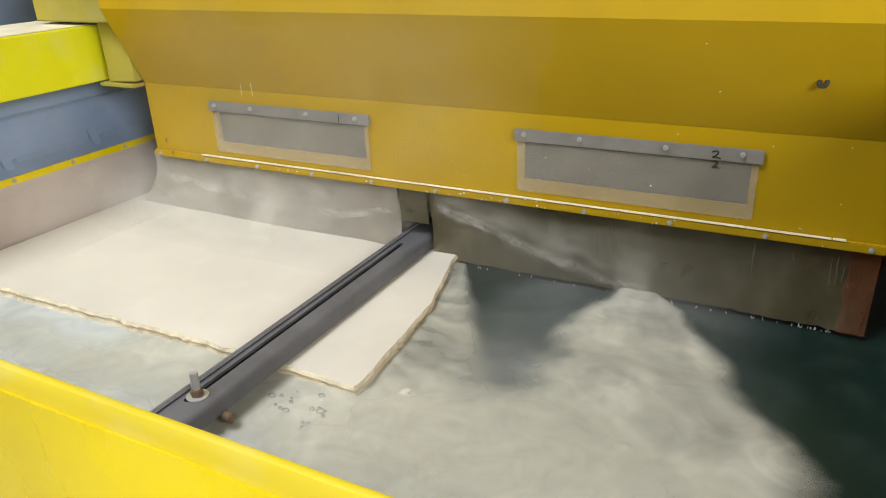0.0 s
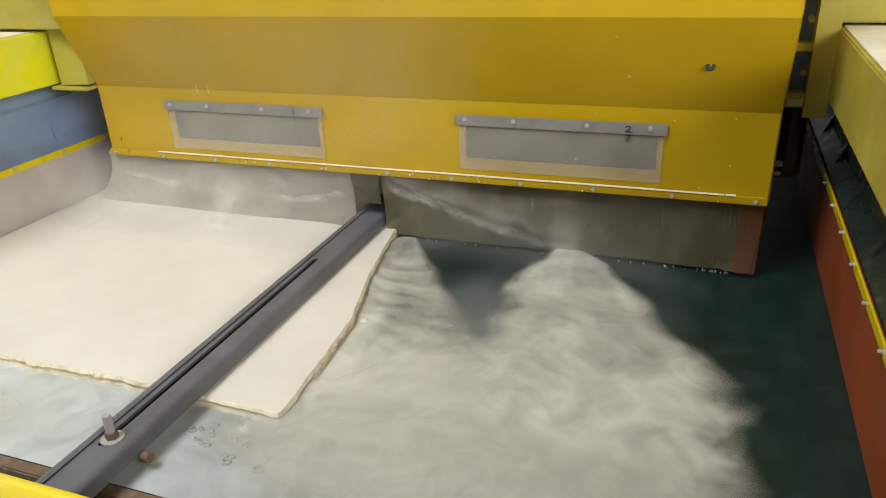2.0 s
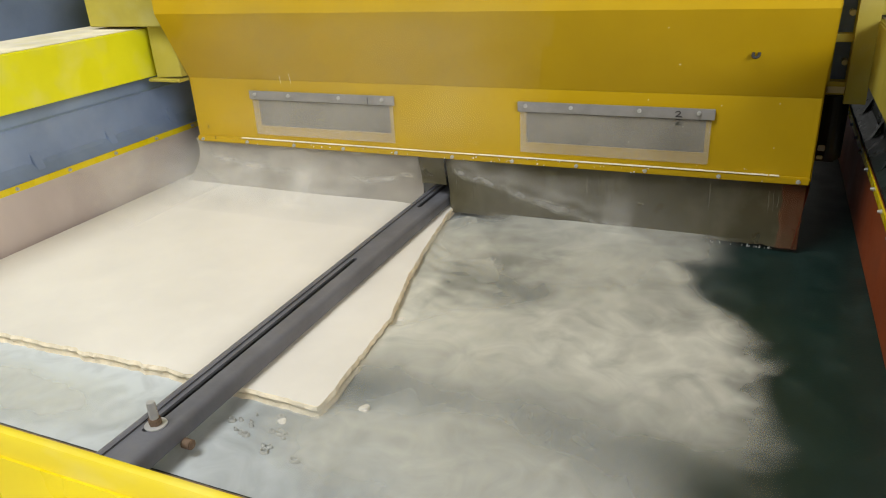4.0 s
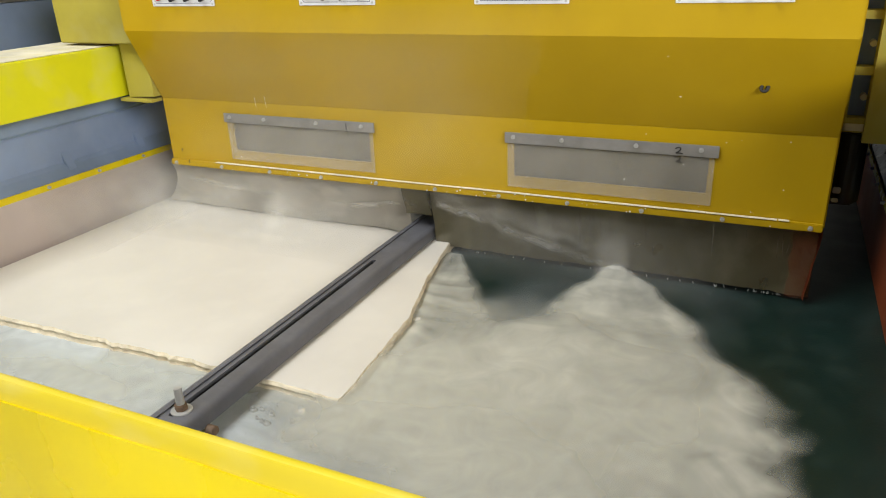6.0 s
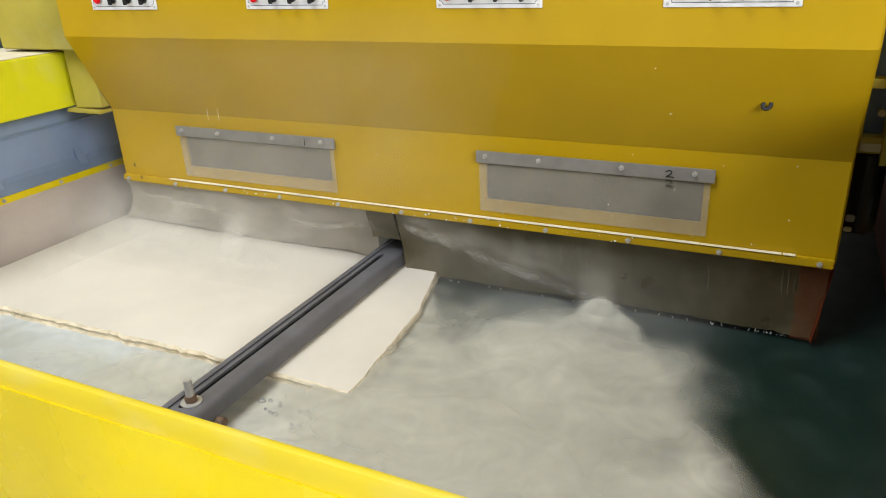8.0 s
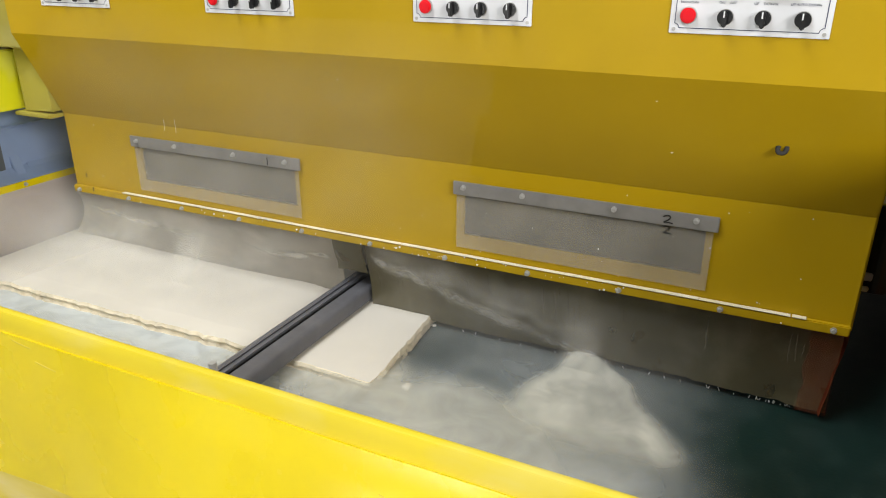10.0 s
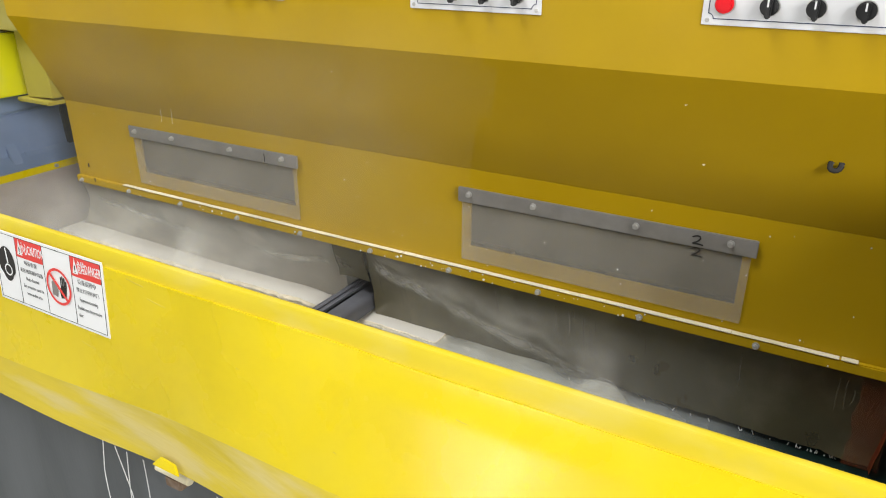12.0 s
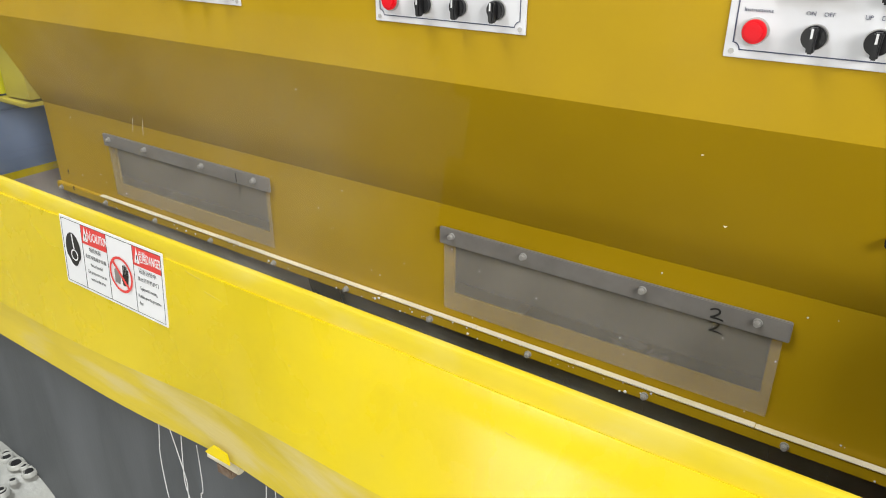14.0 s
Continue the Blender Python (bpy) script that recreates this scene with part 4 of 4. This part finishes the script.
splash_band(SKIRT_B, [(-0.9, -0.045), (-0.77, -0.075), (-0.67, -0.115), (-0.55, -0.155), (-0.44, -0.18), (-0.3, -0.2)], 0.026, 5, 0.4)
# wide soft band, also there to lighten the skirt's left half
splash_band(SKIRT_B, [(-0.9, -0.02), (-0.7, -0.06), (-0.5, -0.12), (-0.3, -0.17)], 0.07, 15, 0.24)
splash_band(SKIRT_A, [(-1.9, -0.07), (-1.77, -0.09), (-1.55, -0.11), (-1.45, -0.13), (-1.3, -0.135), (-1.1, -0.1), (-1.01, -0.075)], 0.022, 25, 0.4)
# added strip: colour of the orange sheet behind, as it shows through
bm = bmesh.new()
grid = [[bm.verts.new((0.092 + 0.056 * k / 5 + 0.012 * noise.noise((q * 0.5, 1, 1)) * (1 - k / 5), -0.006 - 0.02 * (q / 10) ** 3 - 0.012 * q / 10, -0.2 * q / 10)) for q in range(11)] for k in range(6)]
for g, h in zip(grid, grid[1:]):
    for q in range(10):
        bm.faces.new((g[q], g[q + 1], h[q + 1], h[q]))
bmesh.ops.solidify(bm, geom=bm.faces[:], thickness=0.001)
part("tint_strip", bm, ORANGETINT, SKIRT_B, "added strip with the tint of the orange sheet behind the skirt", True)
# added orange curtain, in place of the side sheet glimpsed under the hood
bm = bmesh.new()
grid = [[bm.verts.new((BX1 + 0.004 - 0.16 * smooth(0, 0.5, k / 20) - 0.02 * q / 8 + 0.006 * noise.noise((k * 0.4, q * 0.3, 3)), 1.705 + 0.6 * k / 20, 0.985 - 0.2 * q / 8)) for q in range(9)] for k in range(21)]
for g, h in zip(grid, grid[1:]):
    for q in range(8):
        bm.faces.new((g[q], g[q + 1], h[q + 1], h[q]))
bmesh.ops.solidify(bm, geom=bm.faces[:], thickness=0.003)
part("stand_in_curtain", bm, ORANGE, BRIDGE_OB, "added orange red curtain in place of the side sheet", True)


# ---- slurry on the belt ----
def field(name, x0, x1, y0, y1, n, m, height, cover, material, label, category, at, kind="stuff"):
    """A thin sheet of slurry on a grid, with its own relief and cover."""
    verts, faces, cov = [], [], []
    for j in range(m + 1):
        for i in range(n + 1):
            x, y = x0 + (x1 - x0) * i / n, y0 + (y1 - y0) * j / m
            verts.append((x, y, height(x, y)))
            cov.append(max(0.0, min(1.0, cover(x, y))))
    for j in range(m):
        for i in range(n):
            a = j * (n + 1) + i
            if max(cov[a], cov[a + 1], cov[a + n + 1], cov[a + n + 2]) > 0.01:
                faces.append((a, a + 1, a + n + 2, a + n + 1))
    me = bpy.data.meshes.new(name)
    me.from_pydata(verts, [], faces)
    me.attributes.new("cover", 'FLOAT', 'POINT').data.foreach_set("value", cov)
    me.materials.append(material)
    for p in me.polygons:
        p.use_smooth = True
    ob = new(name, me)
    ob.matrix_basis = at
    return tagged(ob, label, category, kind=kind)


def still_film():
    def height(x, y):
        return 0.0006 * noise.noise((x * 14, y * 14, 1))

    def cover(x, y):
        left = 1 - smooth(-1.02, -0.8, x)
        near = smooth(1.25, 0.92, y + 0.16 * cloud(x * 3, y * 3, 5)) * (1 - smooth(-0.1, 0.2, x))
        veil = 0.22 * smooth(1.9, 1.1, y) * (1 - smooth(-0.25, 0.05, x))
        return (0.06 + 0.8 * left + 0.42 * near * (1 - left) + veil + 0.35 * cloud(x * 3.0 + 0.5 * y, y * 3.0, 2.0)) * (1 - smooth(-0.2, 0.1, x))
    field("slurry_film", X0 + 0.01, X1 - 0.01, 0.832, 2.9, 160, 130, height, cover, MILKBLUE, "thin pale slurry film on the wet green belt", "slurry", pose(0, 0, BELT_Z + 0.003))


still_film()


def fan(name, right, left, length, seed, ripples, dense, deepen, at, head):
    """Milky water that spreads from a spout at the origin towards -y: the head by the spout, or the sheet further out. right and left: pairs of distance and half width; ripples: arcs round the spout."""
    rd, rw = zip(*right)
    ld, lw = zip(*left)

    def wave(x, y):
        r = math.hypot((x + 0.4 * y) * 1.7, y) + 0.09 * cloud(x * 5, y * 5, seed + 4)
        w = math.sin(r * 85 + 5 * cloud(x * 2.5, y * 2.5, seed))
        return (w + 0.25 * math.sin(r * 190)) * smooth(-0.25, 0.2, cloud(x * 6, y * 6, seed + 12))

    def side(x, y):
        d = max(0.0, -y)
        lobe = cloud(x * 5 + 0.8 * cloud(x * 6, y * 6, seed + 8), y * 6, seed + 6)
        wx = x + (0.012 + 0.22 * min(d, 0.6)) * lobe
        soft = 0.018 + 0.2 * min(d, 0.6)
        r_edge, l_edge = float(np.interp(d, rd, rw)), float(np.interp(d, ld, lw))
        return d, smooth(r_edge + 0.35 * soft, r_edge - 0.65 * soft, wx) * smooth(-l_edge - 0.35 * soft, -l_edge + 0.65 * soft, wx)

    def height(x, y):
        d, e = side(x, y)
        return 0.003 + e * (0.003 * smooth(0.5, 0.0, d) + ripples * 0.0011 * wave(x, y) * smooth(0.75, 0.3, d) + 0.0009 * cloud(x * 6, y * 6, seed + 9))

    def cover(x, y):
        if y > 0.01:
            return 0
        d, e = side(x, y)
        if e < 0.004:
            return 0
        warp = cloud(x * 3, y * 3, seed + 5)
        curl = cloud(x * 5 + 1.5 * warp, y * 4 - 1.5 * warp, seed + 2)
        a = math.atan2(x, d + 0.12)
        streak = cloud(a * 5 + warp, d * 3, seed + 3)
        body = dense + deepen * smooth(0.25, 0.75, d) + 0.42 * curl + 0.42 * streak + 0.17 * ripples * wave(x, y) * smooth(0.8, 0.35, d) * smooth(0.02, 0.1, d)
        e *= smooth(0.4, 0.29, d) if head else smooth(0.2, 0.31, d)
        return e * smooth(length, length * 0.7, d) * body
    y0, y1, m = (-0.41, 0.02, 90) if head else (-length, -0.2, 150)
    return field(name, -0.75, 0.75, y0, y1, 210, m, height, cover, MILK, "milky stone slurry spreading over the belt from a spout", "slurry", at)


STREAM_A = (((0, 0.025), (0.15, 0.12), (0.45, 0.32), (0.75, 0.42), (1.1, 0.5)), ((0, 0.03), (0.2, 0.2), (0.6, 0.5), (1.1, 0.7)), 0.98, 21.0, 0.75, 0.52, 0.35)
STREAM_B = (((0, 0.03), (0.1, 0.12), (0.3, 0.24), (0.5, 0.38), (0.75, 0.44), (1.15, 0.44)), ((0, 0.03), (0.12, 0.07), (0.35, 0.1), (0.55, 0.14), (0.8, 0.4), (1.15, 0.6)), 1.15, 47.0, 0.25, 0.8, 0.0)
RIDERS = [fan("slurry_stream", *STREAM_A, pose(-0.83, 1.70, BELT_Z + 0.005), True), fan("slurry_stream", *STREAM_B, pose(-0.345, 1.745, BELT_Z + 0.015), True)]
SHEETS = [fan("slurry_sheet", *STREAM_A, pose(-0.83, 1.70, BELT_Z + 0.0035), False), fan("slurry_sheet", *STREAM_B, pose(-0.345, 1.745, BELT_Z + 0.0135), False)]
DRIFTS = []


def drifting(x0, w, l, k, dense, z, rows):
    """A patch of slurry that is carried over the belt."""
    def cover(px, py):
        r = math.hypot(px / w, py / l) + 0.55 * cloud(px * 4, py * 4, 60 + k)
        curl = cloud(px * 3 + cloud(px * 2.5, py * 2.5, 70 + k), py * 5 + cloud(px * 2.5, py * 2.5, 80 + k), 90 + k)
        return (dense + 0.5 * curl) * smooth(0.95, 0.3, r)

    def height(px, py):
        return 0.0012 * noise.noise((px * 16, py * 16, k))
    ob = field("slurry_patch", -w, w, -l, l, 90, 90, height, cover, MILK, "loose sheet of milky slurry drifting over the belt", "slurry", pose(rows[0][1], rows[0][2], z))
    DRIFTS.append((ob, rows))


drifting(-0.42, 0.5, 0.5, 0, 0.75, BELT_Z + 0.026, [(0.0, -0.5, 2.72, 0), (1.5, -0.5, 2.7, 1), (3.1, -0.5, 2.62, 3), (5.2, -0.44, 1.3, 6), (8.2, -0.47, 1.22, 9), (9.2, -0.5, 1.75, 11), (10.4, -0.6, 2.4, 12), (14.0, -0.6, 2.4, 14)])
drifting(-0.5, 0.5, 0.24, 1, 0.6, BELT_Z + 0.0285, [(0.0, -0.36, 1.0, 0), (3.0, -0.38, 0.98, -3), (8.0, -0.42, 0.98, -6), (10.4, -0.5, 0.97, -8), (14.0, -0.52, 0.97, -10)])
drifting(-1.35, 0.5, 0.12, 2, 0.5, BELT_Z + 0.012, [(0.0, -1.55, 0.93, 0), (7.0, -1.4, 0.935, -1), (14.0, -1.28, 0.94, -2)])


def puff(name, size, tall, dense, seed, at, rides=True):
    """A soft mound of fine white spray."""
    def height(x, y):
        r = math.hypot(x, y * 1.6) / size
        return tall * math.exp(-6 * r * r) * (1 + 0.6 * cloud(x * 30, y * 30, seed))

    def cover(x, y):
        r = math.hypot(x, y * 1.6) / size + 0.7 * cloud(x * 14, y * 14, seed + 1)
        return dense * smooth(0.9, 0.05, r)
    ob = field(name, -size, size, -size, size, 50, 50, height, cover, FOAM, "fine white spray of slurry at the skirt's edge", "spray", at)
    if rides:
        RIDERS.append(ob)


puff("slurry_spray", 0.075, 0.02, 0.7, 3, pose(-0.345, 1.745, BELT_Z + 0.012))
puff("slurry_spray", 0.06, 0.014, 0.5, 5, pose(-0.80, 1.765, BELT_Z + 0.008))
puff("slurry_spray", 0.07, 0.014, 0.5, 7, pose(-1.55, 1.775, SLAB_Z + 0.003))
puff("slurry_spray", 0.09, 0.016, 0.55, 9, pose(-2.02, 1.80, SLAB_Z + 0.003))


def bubbles():
    """A scatter of burst bubbles in the film before the slab's corner, in one mesh."""
    rng = random.Random(12)
    bm = bmesh.new()
    for k in range(22):
        x, y, r = rng.uniform(-0.9, -0.66), rng.uniform(0.93, 1.04), rng.uniform(0.002, 0.006) * rng.choice((0.7, 1, 1.3))
        grid = []
        for q in range(14):
            a = 2 * math.pi * q / 14
            grid.append([bm.verts.new((x + math.cos(a) * r * c * 1.3, y + math.sin(a) * r * c, z)) for c, z in ((0.72, -0.004), (0.88, 0.003), (1.05, 0.0035), (1.3, -0.004))])
        for q in range(14):
            for c in range(3):
                bm.faces.new((grid[q][c], grid[q][c + 1], grid[(q + 1) % 14][c + 1], grid[(q + 1) % 14][c]))
    ob = part("slurry_bubbles", bm, PUDDLE, None, "", True, pose(0, 0, BELT_Z + 0.0065))
    tagged(ob, "burst bubbles in the slurry film beside the slab", "bubbles", kind="stuff")


bubbles()


def mist(w, l, dense, seed, at):
    """A thin veil of fine spray hanging at the skirt, leaning back against it."""
    def height(x, y):
        return 0.02 * cloud(x * 5, y * 5, seed)

    def cover(x, y):
        e = smooth(1.0, 0.35, abs(x) / w) * smooth(1.0, 0.3, abs(y) / l)
        return e * (dense + dense * 1.3 * cloud(x * 4, y * 5, seed + 3))
    ob = field("mist_veil", -w, w, -l, l, 60, 40, height, cover, FOAM, "thin white veil of fine slurry mist", "mist", at)
    RIDERS.append(ob)


mist(0.62, 0.2, 0.2, 31, pose(-1.55, 1.60, 0.90, 38))
mist(0.45, 0.16, 0.07, 37, pose(-0.45, 1.62, 0.885, 42))
mist(0.06, 0.11, 0.13, 53, pose(-0.345, 1.675, 0.83, 68))
mist(0.06, 0.1, 0.2, 59, pose(-1.45, 1.64, 0.85, 60))
mist(0.8, 0.32, 0.045, 61, pose(-1.15, 1.5, 1.27, 78))
mist(0.22, 0.34, 0.2, 41, pose(-1.98, 1.5, 0.88, 0, 35, 0))


def motions():
    walk(BRIDGE_OB, [(t, pose(0, d, 0)) for t, d in BRIDGE])
    for ob in RIDERS:
        home = ob.location.copy()
        sway = 2.5 if "stream" in ob.name else 0
        turn = ob.matrix_basis.to_3x3().to_4x4()
        walk(ob, [(t, pose(home.x, home.y + d, home.z, 0, 0, sway * math.sin(t * 1.7 + home.x * 9)) @ turn) for t, d in BRIDGE])
    # the outer sheets follow the bridge, and are drawn back under it as the water thins out
    for ob in SHEETS:
        home = ob.location.copy()
        late = [(8.7, 0.05), (9.4, 0.55), (10.2, 0.95), (14.0, 0.95)]
        walk(ob, [(t, pose(home.x, home.y + d, home.z, 0, 0, 2.5 * math.sin(t * 1.7 + home.x * 9) if t < 8.3 else 0)) for t, d in [r for r in BRIDGE if r[0] < 8.3] + late])
    swing = ((0.0, 12), (3.2, 14), (3.9, 18), (4.4, 26), (5.3, 34), (8.2, 34), (10.3, 30), (14.0, 30))
    walk(SKIRT_A, [(t, pose(0, 1.6935, 0.99, a, 0, 0)) for t, a in swing])
    walk(SKIRT_B, [(t, pose(0, 1.6935, 0.99, 10 + (a - 12) * 0.35, 0, 0)) for t, a in swing])
    walk(SKIRT_C, [(t, pose(0, 1.6935, 0.99, 4 + (a - 12) * 0.6, 0, 0)) for t, a in swing])
    walk(SLAB, [(0.0, pose(-0.006, 0, 0)), (14.0, pose(0.028, 0, 0))])
    for ob, rows in DRIFTS:
        walk(ob, [(t, pose(x, y, ob.location.z, 0, 0, a)) for t, x, y, a in rows])


motions()
